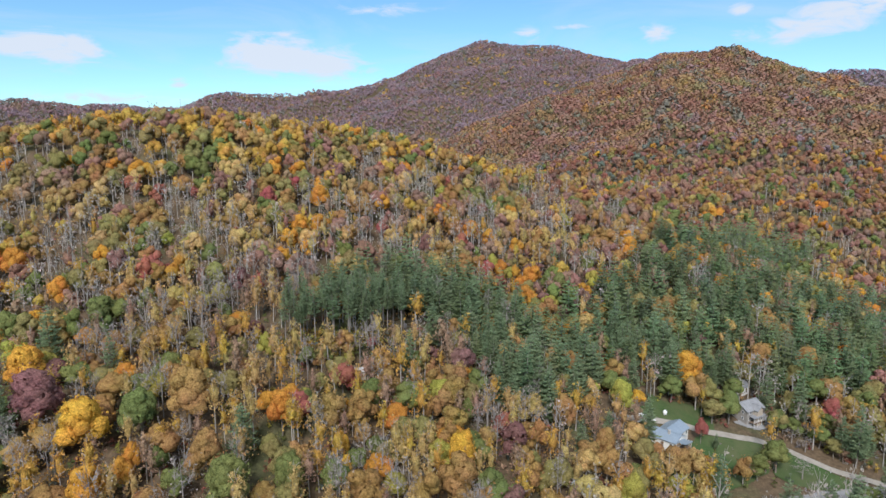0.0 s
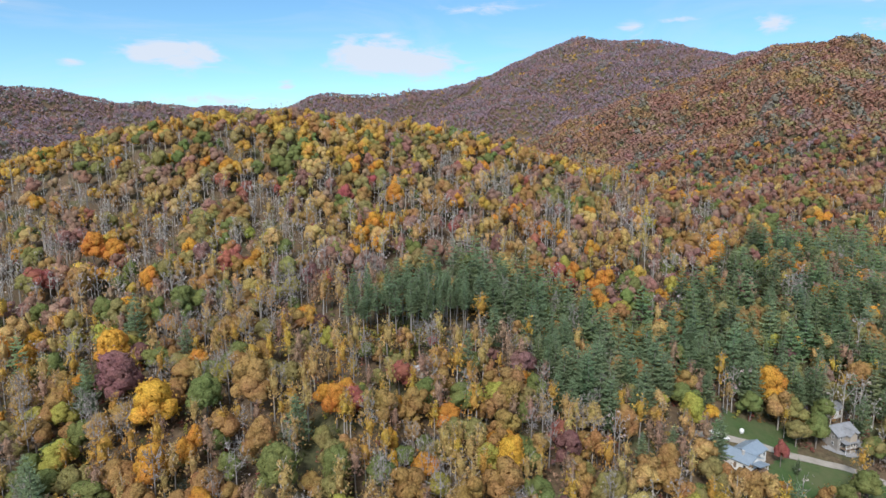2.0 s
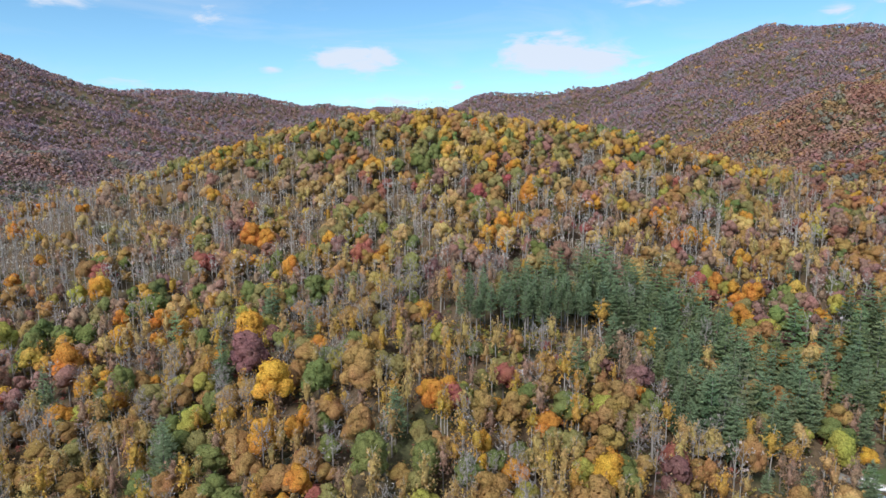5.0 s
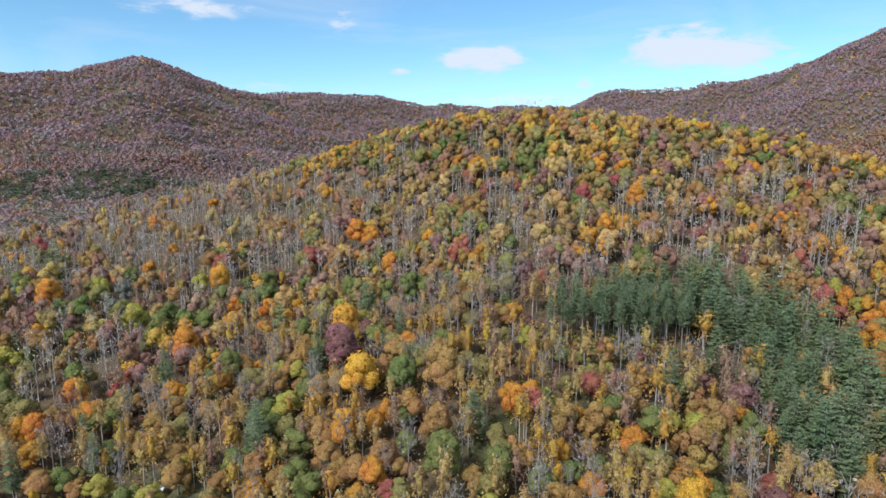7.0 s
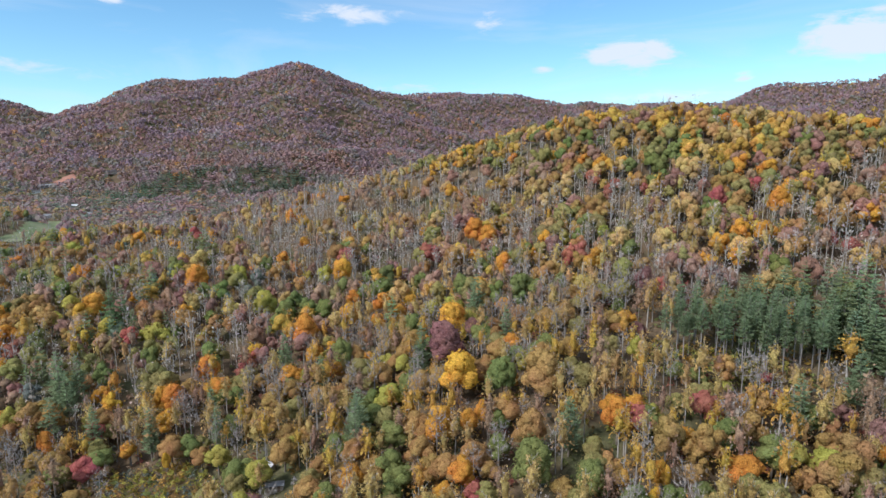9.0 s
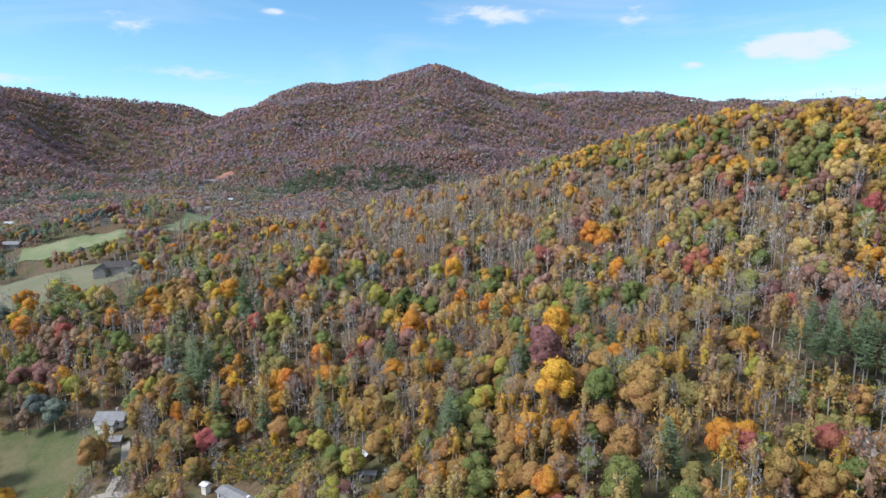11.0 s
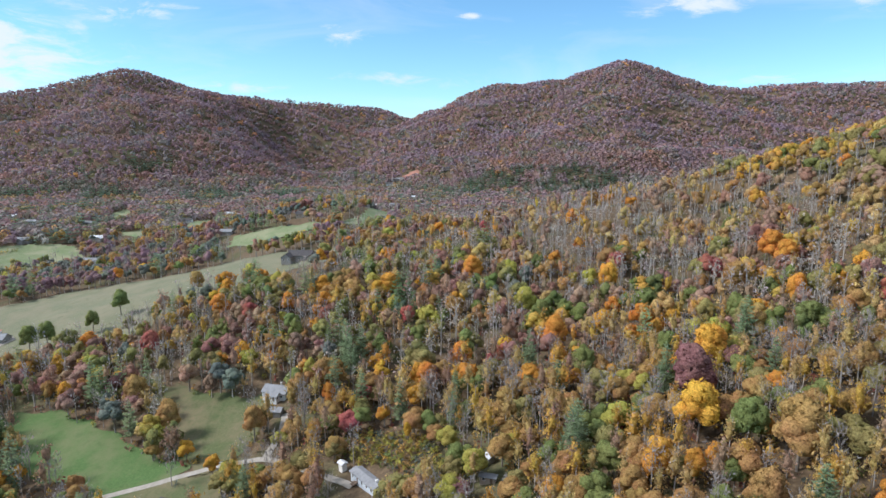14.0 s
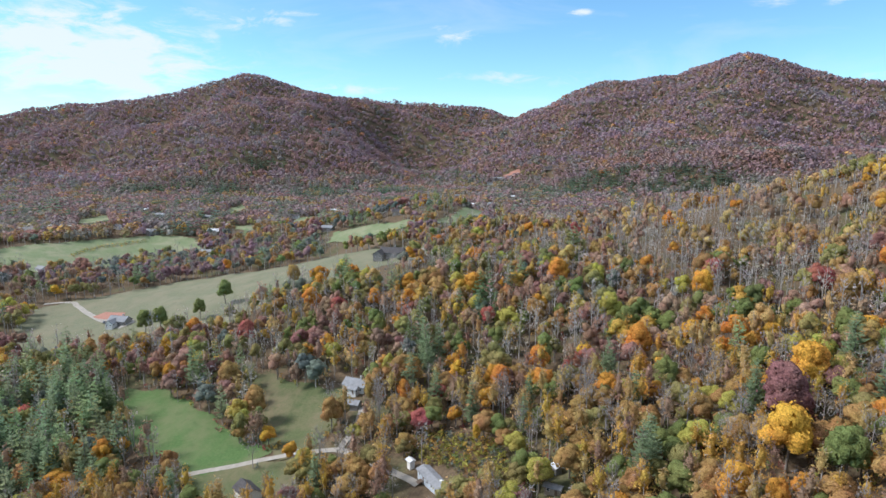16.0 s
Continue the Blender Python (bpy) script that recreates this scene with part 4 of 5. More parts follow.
near_count = {}
nx, ny = spread_trees(R, 95, NEAR_EDGE, 6.3)
keep = clear_of_marks(nx, ny) & (off_line(nx, ny, PINE_EDGE) > 13)
nx, ny = nx[keep], ny[keep]
near_kinds = pick_kinds(nx, ny, ground_z(nx, ny), R)
spare = []
for x, y, kind in zip(nx, ny, near_kinds):
    if kind not in KINDS:
        kind = "oak"
    what = KINDS[kind][2]
    near_count[what] = near_count.get(what, 0) + 1
    if near_count[what] > 215:
        spare.append((x, y, kind))
        continue
    s = R.uniform(0.72, 1.12)
    shape = KINDS[kind][0]
    plant(kind, x, y, s * (0.86 if shape == "broad" else 1.0), R, s * R.uniform(0.95, 1.25))


# ---- the woods farther off, joined ----
def woods_templates(level):
    """Simplified trees by shape: vertices, faces and material of each face (0 leaves, 1 bark, 2 sprays)."""
    out = {}
    fine = level == "fine"
    for shape in ("broad", "column", "bare", "pine"):
        for v in range(5):
            r = np.random.RandomState(500 + v * 13 + len(shape))
            w = None
            if level in ("far", "farthest"):
                if shape == "pine":
                    c = pine_crown(r, 4.5, 2, 17, 5 if level == "far" else 4, 4, 2.0, 1)
                    c = (c[0], c[1], 0 * c[2])
                else:
                    tall = 13.0 if shape == "column" else 11.5
                    c = far_crown(r, 5.2 if shape == "broad" else 4.4, -0.5, tall, 12 if level == "far" else 9, 3.0 if level == "far" else 3.4)
            elif shape == "broad":
                w = joined([limb((0, 0, -1), (0, 0, 9), 0.32, 0.14, 3)] + [limb((0, 0, 4 + 1.5 * i), (3 * math.cos(2.4 * i), 3 * math.sin(2.4 * i), 8 + 1.2 * i), 0.12, 0.04, 3) for i in range(2 if fine else 0)])
                c = broad_crown(r, 4.9, 1.6, 13.0, 5, (5, 3), 9, 0.8) if fine else broad_crown(r, 5.0, 1.6, 12.6, 3, (5, 3), 6, 1.05)
            elif shape == "column":
                w = joined([limb((0, 0, -1), (r.normal(0, 0.3), 0, 18), 0.26, 0.07, 3)] + [limb((0, 0, 7 + 2 * i), (1.8 * math.cos(2.4 * i), 1.8 * math.sin(2.4 * i), 10.5 + 2 * i), 0.1, 0.03, 3) for i in range(4 if fine else 2)])
                c = plume_crown(r, 3.3, 5.4 + 0.6 * v, 13.6 - 0.6 * v, 8 if fine else 6, 5 if fine else 3, 0.8 if fine else 1.05, (5, 3))
            elif shape == "bare":
                w = joined([limb((0, 0, -1), (r.normal(0, 0.5), r.normal(0, 0.5), 20), 0.30, 0.08, 3)] + [limb((0, 0, 7 + 1.8 * i), (2.6 * math.cos(2.4 * i + v), 2.6 * math.sin(2.4 * i + v), 12.0 + 1.8 * i), 0.13, 0.04, 3) for i in range(6 if fine else 4)])
                c = twig_haze(r, 20 if fine else 12, 1.7, 9, 20, 0.85)
            else:
                w, c = limb((0, 0, -1), (0, 0, 22), 0.2, 0.05, 3), pine_crown(r, 5.0, 4.6, 19.8, 13 if fine else 10, 6, 0.95 if fine else 1.2, 2 if fine else 1)
                c = (c[0], c[1], 0 * c[2])
            if w is None:
                w = (np.zeros((0, 3)), np.zeros((0, 4), int))
            V, Q = joined([w, c[:2]])
            out[shape, v] = (V, Q, np.concatenate([np.ones(len(w[1]), int), c[2] * 2]))
    return out


def build_woods(name, X, Y, kinds, level, leaves, bark, label, r, size=1.0):
    T = woods_templates(level)
    Z = ground_z(X, Y)
    shapes = np.array([KINDS[k][0] if k in KINDS else ("bare" if k == "smoke" and level in ("mid", "fine") else "broad") for k in kinds])
    crest = np.clip((Z - 85) / 25, 0, 1)
    shapes = np.where((shapes == "column") & (r.uniform(0, 1, len(X)) < 0.3 + 0.5 * crest), "broad", shapes)
    variant = r.randint(0, 5, len(X))
    VV, QQ, MM, CC, base = [], [], [], [], 0
    for (shape, v), (V, Q, mats) in T.items():
        k = np.nonzero((shapes == shape) & (variant == v))[0]
        if not len(k):
            continue
        n = len(k)
        a, s = r.uniform(0, 2 * np.pi, n), r.uniform(0.68 if level in ("mid", "fine") else 0.84, 1.18 if level in ("mid", "fine") else 1.2, n) * size
        wide = s * r.uniform(0.85, 1.2, n) * ({"broad": 1.2, "column": 1.25}.get(shape, 1.0) if level in ("mid", "fine") else 1.0)
        ca, sa = np.cos(a)[:, None], np.sin(a)[:, None]
        P = np.stack([(V[:, 0] * ca - V[:, 1] * sa) * wide[:, None] + X[k, None], (V[:, 0] * sa + V[:, 1] * ca) * wide[:, None] + Y[k, None], V[:, 2] * (s * (1.12 if shape == "broad" and level in ("mid", "fine") else 1.0))[:, None] + Z[k, None]], -1)
        tone = np.array([LEAF[q] for q in kinds[k]]) * r.uniform(0.88 if level in ("mid", "fine") else 0.93, 1.12 if level in ("mid", "fine") else 1.07, (n, 1)) * r.uniform(0.93, 1.08, (n, 3))
        if shape == "pine":
            tone = tone * r.uniform(0.66, 1.14, (n, 1)) * np.array([r.uniform(0.9, 1.15, n), np.ones(n), r.uniform(0.85, 1.05, n)]).T
        # distant pines blued and darkened, the haze put into their colour
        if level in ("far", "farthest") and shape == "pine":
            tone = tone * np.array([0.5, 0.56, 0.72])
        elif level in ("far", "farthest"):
            # tones drawn to their mean, for the low contrast of haze
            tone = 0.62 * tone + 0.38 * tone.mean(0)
        C = np.repeat(tone[:, None], len(V), 1)
        VV.append(P.reshape(-1, 3))
        CC.append(C.reshape(-1, 3))
        QQ.append((Q[None] + base + np.arange(n)[:, None, None] * len(V)).reshape(-1, 4))
        MM.append(np.tile(mats, n))
        base += n * len(V)
    me = quad_mesh(name, np.concatenate(VV), np.concatenate(QQ), [leaves, bark, WOODS_SPRAYS], np.concatenate(MM), np.concatenate(CC))
    return tagged(new(name, me), label, "woods", kind="stuff")


# the pine stands grow closer than the open woods
px_, py_ = spread_trees(R, 150, 620, 6.2)
in_stand = np.zeros(len(px_), bool)
for ring in PINE_STANDS:
    in_stand |= inside(px_, py_, ring)
in_stand &= clear_of_marks(px_, py_) & (off_line(px_, py_, PINE_EDGE) > 16)
px_, py_ = px_[in_stand], py_[in_stand]
spare += [(x, y, "pine") for x, y in zip(px_, py_) if R.uniform() < (0.3 if y < 0 else 0.42)]

cx_, cy_ = spread_trees(R, NEAR_EDGE, 440, 7.1)
mx_, my_ = spread_trees(R, 440, MID_EDGE, 8.9)
mx_, my_ = np.r_[cx_, mx_], np.r_[cy_, my_]
keep = clear_of_marks(mx_, my_) & (R.uniform(0, 1, len(mx_)) < np.clip(1.35 - np.hypot(mx_, my_) / 1500, 0.7, 1))
mx_, my_ = mx_[keep], my_[keep]
mid_kinds = pick_kinds(mx_, my_, ground_z(mx_, my_), R)
if spare:
    mx_, my_ = np.r_[mx_, [p[0] for p in spare]], np.r_[my_, [p[1] for p in spare]]
    mid_kinds = np.r_[mid_kinds, [p[2] for p in spare]]
close = np.hypot(mx_ - 30, my_ - 40) < 440
build_woods("lower_slope_woods", mx_[close], my_[close], mid_kinds[close], "fine", WOODS_LEAVES, PALE_BARK, "mixed autumn woods of tan, rust and grey trees on the lower slopes", R)
build_woods("hillside_woods", mx_[~close], my_[~close], mid_kinds[~close], "mid", WOODS_LEAVES, PALE_BARK, "mixed autumn woods of tan, rust, gold and grey bare trees", R)
fx_, fy_ = spread_trees(R, MID_EDGE, 1500, 9.4)
gx_, gy_ = spread_trees(R, 1500, FAR_EDGE, 12.5, 124, -42)


def facing(X, Y):
    """Slopes that look towards the middle of the valley, with a little beyond the crests."""
    d = np.hypot(X, Y)
    out = ground_z(X * (1 + 70 / d), Y * (1 + 70 / d)) - ground_z(X * (1 - 50 / d), Y * (1 - 50 / d))
    return out > -12


keep = facing(gx_, gy_) | (R.uniform(0, 1, len(gx_)) < 0.15)
gx_, gy_ = gx_[keep], gy_[keep]
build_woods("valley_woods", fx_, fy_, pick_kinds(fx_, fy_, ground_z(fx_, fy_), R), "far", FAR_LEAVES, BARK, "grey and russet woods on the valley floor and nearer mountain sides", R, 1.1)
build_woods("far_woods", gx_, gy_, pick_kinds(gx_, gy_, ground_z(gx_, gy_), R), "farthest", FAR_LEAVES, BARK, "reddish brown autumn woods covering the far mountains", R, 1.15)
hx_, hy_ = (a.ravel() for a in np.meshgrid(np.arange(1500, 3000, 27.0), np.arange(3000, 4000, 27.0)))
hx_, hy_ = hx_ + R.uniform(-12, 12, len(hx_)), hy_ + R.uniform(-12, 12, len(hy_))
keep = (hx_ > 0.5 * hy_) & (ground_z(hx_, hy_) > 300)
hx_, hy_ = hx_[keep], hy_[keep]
# the ridge's blue haze is put into its leaf colours
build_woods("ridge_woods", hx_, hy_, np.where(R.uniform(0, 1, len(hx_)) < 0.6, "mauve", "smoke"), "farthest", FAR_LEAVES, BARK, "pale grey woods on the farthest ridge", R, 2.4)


# ---- undergrowth between the stems ----
def build_undergrowth():
    r = np.random.RandomState(77)
    X, Y = spread_trees(r, 90, 420, 5.4)
    keep = r.uniform(0, 1, len(X)) < np.where(np.hypot(X - 30, Y - 40) < 280, 1.0, 0.45)
    X, Y = X[keep], Y[keep]
    tx, ty = (a.ravel() for a in np.meshgrid(np.arange(-205, -138, 2.3), np.arange(55, 108, 2.3)))
    tx, ty = tx + r.uniform(-1, 1, len(tx)), ty + r.uniform(-1, 1, len(ty))
    keep = inside(tx, ty, THICKET) & (np.hypot(tx + 164, ty - 74.6) > 10)
    bushes = len(X)
    gx, gy = (a.ravel() for a in np.meshgrid(np.arange(-72, -8, 2.6), np.arange(225, 268, 2.6)))
    gx, gy = gx + r.uniform(-1.2, 1.2, len(gx)), gy + r.uniform(-1.2, 1.2, len(gy))
    glade = inside(gx, gy, GLADE) | (off_line(gx, gy, PINE_EDGE) < 9)
    hx, hy = (a.ravel() for a in np.meshgrid(np.arange(-815, -690, 4.0), np.arange(-365, -290, 4.0)))
    hedge = off_line(hx, hy, HEDGE) < 5
    X, Y = np.r_[X, tx[keep], gx[glade], hx[hedge]], np.r_[Y, ty[keep], gy[glade], hy[hedge]]
    Z = ground_z(X, Y)
    n, per = len(X), 8
    tones = np.array([LEAF[k] for k in ("oak", "green", "lime", "pinkbrown", "gold", "red", "olive", "smoke", "oak")])
    a = r.uniform(0, 6.28, (n, per))
    k = r.uniform(0.1, 1.9, (n, per))
    C = np.stack([X[:, None] + np.cos(a) * k, Y[:, None] + np.sin(a) * k, Z[:, None] + r.uniform(0.4, 3.6, (n, per))], -1).reshape(-1, 3)
    N = np.stack([np.cos(a) * 0.6, np.sin(a) * 0.6, np.ones_like(a)], -1).reshape(-1, 3)
    V, Q = sprays(C, N, np.full(len(C), 1.15), r)
    which = r.randint(0, len(tones), n)
    which[bushes:] = r.choice([1, 2, 2, 6, 0, 4], n - bushes)
    tint = np.repeat(tones[which] * r.uniform(0.6, 1.05, (n, 1)), per * 4, 0)
    me = quad_mesh("undergrowth", V, Q, [WOODS_SPRAYS], None, tint)
    tagged(new("undergrowth", me), "low brown and green shrubs under the trees", "undergrowth", kind="stuff")


build_undergrowth()


# ---- houses, cars and small things ----
WHITE_WALL = surface("white_clapboard", (0.58, 0.57, 0.54), (0.78, 0.77, 0.74), 3, 0.5, 0.7, 0.01)
BLUE_WALL = surface("pale_blue_siding", (0.42, 0.48, 0.54), (0.56, 0.61, 0.66), 3, 0.5, 0.7, 0.01)
TAN_WALL = surface("tan_siding", (0.34, 0.29, 0.23), (0.46, 0.40, 0.33), 3, 0.5, 0.8, 0.01)
GREY_WALL = surface("weathered_board", (0.20, 0.185, 0.17), (0.34, 0.32, 0.29), 3, 0.5, 0.85, 0.02)
BLUE_ROOF = surface("blue_grey_metal_roof", (0.22, 0.28, 0.34), (0.32, 0.39, 0.46), 2, 0.4, 0.45, 0.01, 0.5, 0.3)
GREY_ROOF = surface("grey_shingle", (0.16, 0.165, 0.175), (0.30, 0.305, 0.315), 5, 0.6, 0.9, 0.03)
DARK_ROOF = surface("dark_shingle", (0.045, 0.04, 0.042), (0.10, 0.095, 0.095), 5, 0.6, 0.9, 0.03)
PALE_ROOF = surface("pale_metal_roof", (0.45, 0.46, 0.48), (0.66, 0.67, 0.68), 3, 0.5, 0.5, 0.01, 0.5, 0.2)
CONCRETE = surface("concrete", (0.34, 0.33, 0.31), (0.52, 0.50, 0.47), 4, 0.5, 0.9, 0.02)
WOOD_TRIM = surface("weathered_timber", (0.12, 0.085, 0.06), (0.26, 0.19, 0.14), 5, 0.8, 0.85, 0.02)
WHITE_PAINT = surface("white_paint", (0.66, 0.66, 0.65), (0.82, 0.82, 0.80), 6, 1, 0.5, 0.004)
BLACK_RUBBER = surface("black_rubber", (0.015, 0.015, 0.015), (0.04, 0.04, 0.04), 8, 1, 0.8, 0.005)
SILVER = surface("silver_metal", (0.45, 0.46, 0.47), (0.62, 0.63, 0.64), 6, 1, 0.35, 0.002, 0.5, 0.7)
GLASS, _nt, _b = material("dark_window_glass", 0.08, 0.6)
_b.inputs["Base Color"].default_value = (0.03, 0.035, 0.04, 1)


def boxes(*rows, bevel=0.0):
    """One bmesh of boxes: centre x, y, z and size x, y, z."""
    bm = bmesh.new()
    for x, y, z, sx, sy, sz in rows:
        bmesh.ops.create_cube(bm, size=1, matrix=Matrix.Translation((x, y, z)) @ Matrix.Diagonal((sx, sy, sz, 1)))
    if bevel:
        bmesh.ops.bevel(bm, geom=bm.edges[:], offset=bevel, segments=1, affect="EDGES")
    return bm


def piece(name, bm, mat, parent, label=""):
    me = bpy.data.meshes.new(name)
    bm.to_mesh(me)
    bm.free()
    me.materials.append(mat)
    return part(name, me, parent, label)


def gable_walls(L, W, h, rise, base):
    """Walls of a gabled block, L along x, down to its footing."""
    bm = bmesh.new()
    ring = [(-L / 2, -W / 2), (L / 2, -W / 2), (L / 2, W / 2), (-L / 2, W / 2)]
    lo = [bm.verts.new((x, y, -base)) for x, y in ring]
    hi = [bm.verts.new((x, y, h)) for x, y in ring]
    a, b = bm.verts.new((-L / 2, 0, h + rise)), bm.verts.new((L / 2, 0, h + rise))
    for i in range(4):
        bm.faces.new((lo[i], lo[(i + 1) % 4], hi[(i + 1) % 4], hi[i]))
    bm.faces.new((hi[3], hi[0], a))
    bm.faces.new((hi[1], hi[2], b))
    bm.faces.new((hi[0], hi[1], b, a))
    bm.faces.new((hi[2], hi[3], a, b))
    bm.faces.new(lo[::-1])
    return bm


def gable_roof(L, W, h, rise, eave=0.55, thick=0.22, seams=0):
    """Two pitched slabs with overhang, a ridge cap, and raised seams on metal roofs."""
    bm = bmesh.new()
    k = rise / (W / 2)
    for s in (-1, 1):
        top = [(-L / 2 - eave, 0, h + rise + 0.03), (L / 2 + eave, 0, h + rise + 0.03), (L / 2 + eave, s * (W / 2 + eave), h - eave * k + 0.03), (-L / 2 - eave, s * (W / 2 + eave), h - eave * k + 0.03)]
        up = [bm.verts.new((x, y, z + thick)) for x, y, z in top]
        dn = [bm.verts.new(p) for p in top]
        bm.faces.new(up)
        bm.faces.new(dn[::-1])
        for i in range(4):
            bm.faces.new((dn[i], dn[(i + 1) % 4], up[(i + 1) % 4], up[i]))
        for i in range(seams):
            x = -L / 2 + L * (i + 0.5) / seams
            slope = math.atan2(rise, W / 2)
            m = Matrix.Translation((x, s * (W / 4 + eave / 2), h + rise / 2 - eave * k / 2 + 0.03 + thick)) @ Matrix.Rotation(-s * slope, 4, "X") @ Matrix.Diagonal((0.07, (W / 2 + eave) / math.cos(slope), 0.08, 1))
            bmesh.ops.create_cube(bm, size=1, matrix=m)
    bmesh.ops.create_cube(bm, size=1, matrix=Matrix.Translation((0, 0, h + rise + thick)) @ Matrix.Diagonal((L + 2 * eave, 0.35, 0.14, 1)))
    bmesh.ops.recalc_face_normals(bm, faces=bm.faces[:])
    return bm


def add_window(ob, x, y, z, w, h, face):
    """A framed window on a wall; face: the way it looks, as (dx, dy)."""
    dx, dy = face
    sx, sy = (w, 0.08) if dy else (0.08, w)
    frame_bm = boxes((x, y, z + h / 2, sx + (0.2 if dy else 0), sy + (0.2 if dx else 0), 0.12), (x, y, z - h / 2, sx + (0.2 if dy else 0), sy + (0.2 if dx else 0), 0.12),
                     *[(x + (s * w / 2 if dy else 0), y + (s * w / 2 if dx else 0), z, 0.12 if dy else 0.08, 0.12 if dx else 0.08, h) for s in (-1, 1)])
    fr = piece("window", frame_bm, WHITE_PAINT, ob)
    piece("pane", boxes((x + dx * 0.01, y + dy * 0.01, z, sx * (1 if dy else 0.4), sy * (1 if dx else 0.4), h)), GLASS, fr)


def block(ob, x, y, turn, L, W, h, rise, wall, roof, seams=0, windows=True, base=2.5, door=True, storeys=1):
    """A gabled block of a house as walls, roof, windows and a door, laid out in the house's own axes."""
    m = pose(x, y, 0, 0, 0, turn)
    w = piece("wall", gable_walls(L, W, h, rise, base), wall, ob)
    r = piece("roof", gable_roof(L, W, h, rise, seams=seams), roof, ob)
    made = [w, r]
    before = set(ob.children)
    if windows:
        for st in range(storeys):
            z = 1.55 + st * 2.7
            for i in range(max(2, int(L / 3.4))):
                wx = -L / 2 + L * (i + 0.5) / max(2, int(L / 3.4))
                if door and st == 0 and i == 1:
                    continue
                for s in (-1, 1):
                    add_window(ob, wx, s * (W / 2 + 0.03), z, 1.0, 1.25, (0, s))
            for s in (-1, 1):
                for wy in (-W / 4, W / 4):
                    add_window(ob, s * (L / 2 + 0.03), wy, z, 0.95, 1.2, (s, 0))
    if door:
        i, n = 1, max(2, int(L / 3.4))
        for s in (-1, 1):
            d = piece("door", boxes((-L / 2 + L * 1.5 / n, s * (W / 2 + 0.04), 1.02, 0.95, 0.1, 2.04), bevel=0.015), WOOD_TRIM, ob)
            piece("door_handle", boxes((-L / 2 + L * 1.5 / n + 0.36, s * (W / 2 + 0.11), 1.0, 0.06, 0.08, 0.12)), SILVER, d)
    for o in [c for c in ob.children if c in made or c not in before]:
        o.matrix_basis = m @ o.matrix_basis
    return ob


def house(name, x, y, turn, label, blocks, category="house", lift=0.3):
    """A building of gabled blocks: (dx, dy, dturn, length, width, wall height, roof rise, wall, roof, seams, windows, storeys)."""
    ob = new(name)
    for b in blocks:
        block(ob, b[0], b[1], b[2], *b[3:9], seams=b[9], windows=b[10], door=b[10], storeys=b[11] if len(b) > 11 else 1)
    r = radians(turn)
    zs = [zg(x + math.cos(r) * dx - math.sin(r) * dy, y + math.sin(r) * dx + math.cos(r) * dy) for dx in (-6, 0, 6) for dy in (-4, 0, 4)]
    ob.matrix_basis = pose(x, y, sum(zs) / len(zs) + lift, 0, 0, turn)
    return tagged(ob, label, category)


def chimney(ob, x, y, z0, z1, mat=CONCRETE):
    c = piece("chimney", boxes((x, y, (z0 + z1) / 2, 0.8, 0.8, z1 - z0), (x, y, z1, 1.0, 1.0, 0.18)), mat, ob)
    return c


def porch(ob, x, y, L, D, h, roof):
    """A deck with posts, rails and a lean-to roof."""
    piece("deck", boxes((x, y, 0.1, L, D, 0.25)), WOOD_TRIM, ob)
    for i in range(4):
        piece("post", boxes((x - L / 2 + 0.2 + (L - 0.4) * i / 3, y - D / 2 + 0.2, h / 2 - 0.8, 0.16, 0.16, h + 1.6)), WHITE_PAINT, ob)
    piece("railing", boxes((x, y - D / 2 + 0.2, 1.0, L, 0.07, 0.09), (x, y - D / 2 + 0.2, 0.45, L, 0.05, 0.06), *[(x - L / 2 + L * (k + 0.5) / 16, y - D / 2 + 0.2, 0.72, 0.05, 0.05, 0.55) for k in range(16)]), WHITE_PAINT, ob)
    bm = boxes((0, 0, 0, L + 0.6, D + 0.6, 0.16))
    bmesh.ops.transform(bm, matrix=Matrix.Translation((x, y, h + 0.15)) @ Matrix.Rotation(radians(8), 4, "X"), verts=bm.verts[:])
    piece("porch_roof", bm, roof, ob)


# the metal-roofed house by the gravel road: two wings at right angles, porch on the near gable
ob = house("house", 88.8, 232.6, 135, "white house with blue-grey metal roofs beside a gravel road", [
    (0, 0, 0, 14.0, 8.6, 3.0, 1.9, WHITE_WALL, BLUE_ROOF, 18, True), (-0.6, -7.6, 90, 11.0, 8.0, 3.0, 1.9, WHITE_WALL, BLUE_ROOF, 14, True)])
porch(ob, -8.7, 0, 3.4, 6.5, 2.6, BLUE_ROOF)
chimney(ob, -3.0, 1.2, 3.4, 6.0)
# dark board on the main walls puts the house's shade into their colour
ob = house("house", 136, 260, 28, "two-storey grey-roofed house among trees above a parking area", [
    (0, 0, 0, 11, 8.5, 5.2, 2.6, GREY_WALL, GREY_ROOF, 0, True, 2), (0.5, -4.0, 90, 4.5, 3.6, 5.6, 1.5, TAN_WALL, GREY_ROOF, 0, True)])
porch(ob, 0, -5.6, 8.0, 2.6, 2.7, GREY_ROOF)
house("house", 141, 279, 35, "small white house half hidden by trees", [(0, 0, 0, 8, 6, 3, 1.8, WHITE_WALL, GREY_ROOF, 0, True)])
house("cabin", -34, 230, 20, "small pale-roofed cabin deep in the woods", [(0, 0, 0, 6.4, 3.6, 2.6, 0.8, TAN_WALL, PALE_ROOF, 9, True)], "cabin")
house("shed", -149, 119, 15, "little white-roofed shed among shrubs", [(0, 0, 0, 3, 2.4, 2.3, 0.6, GREY_WALL, PALE_ROOF, 5, False)], "shed")
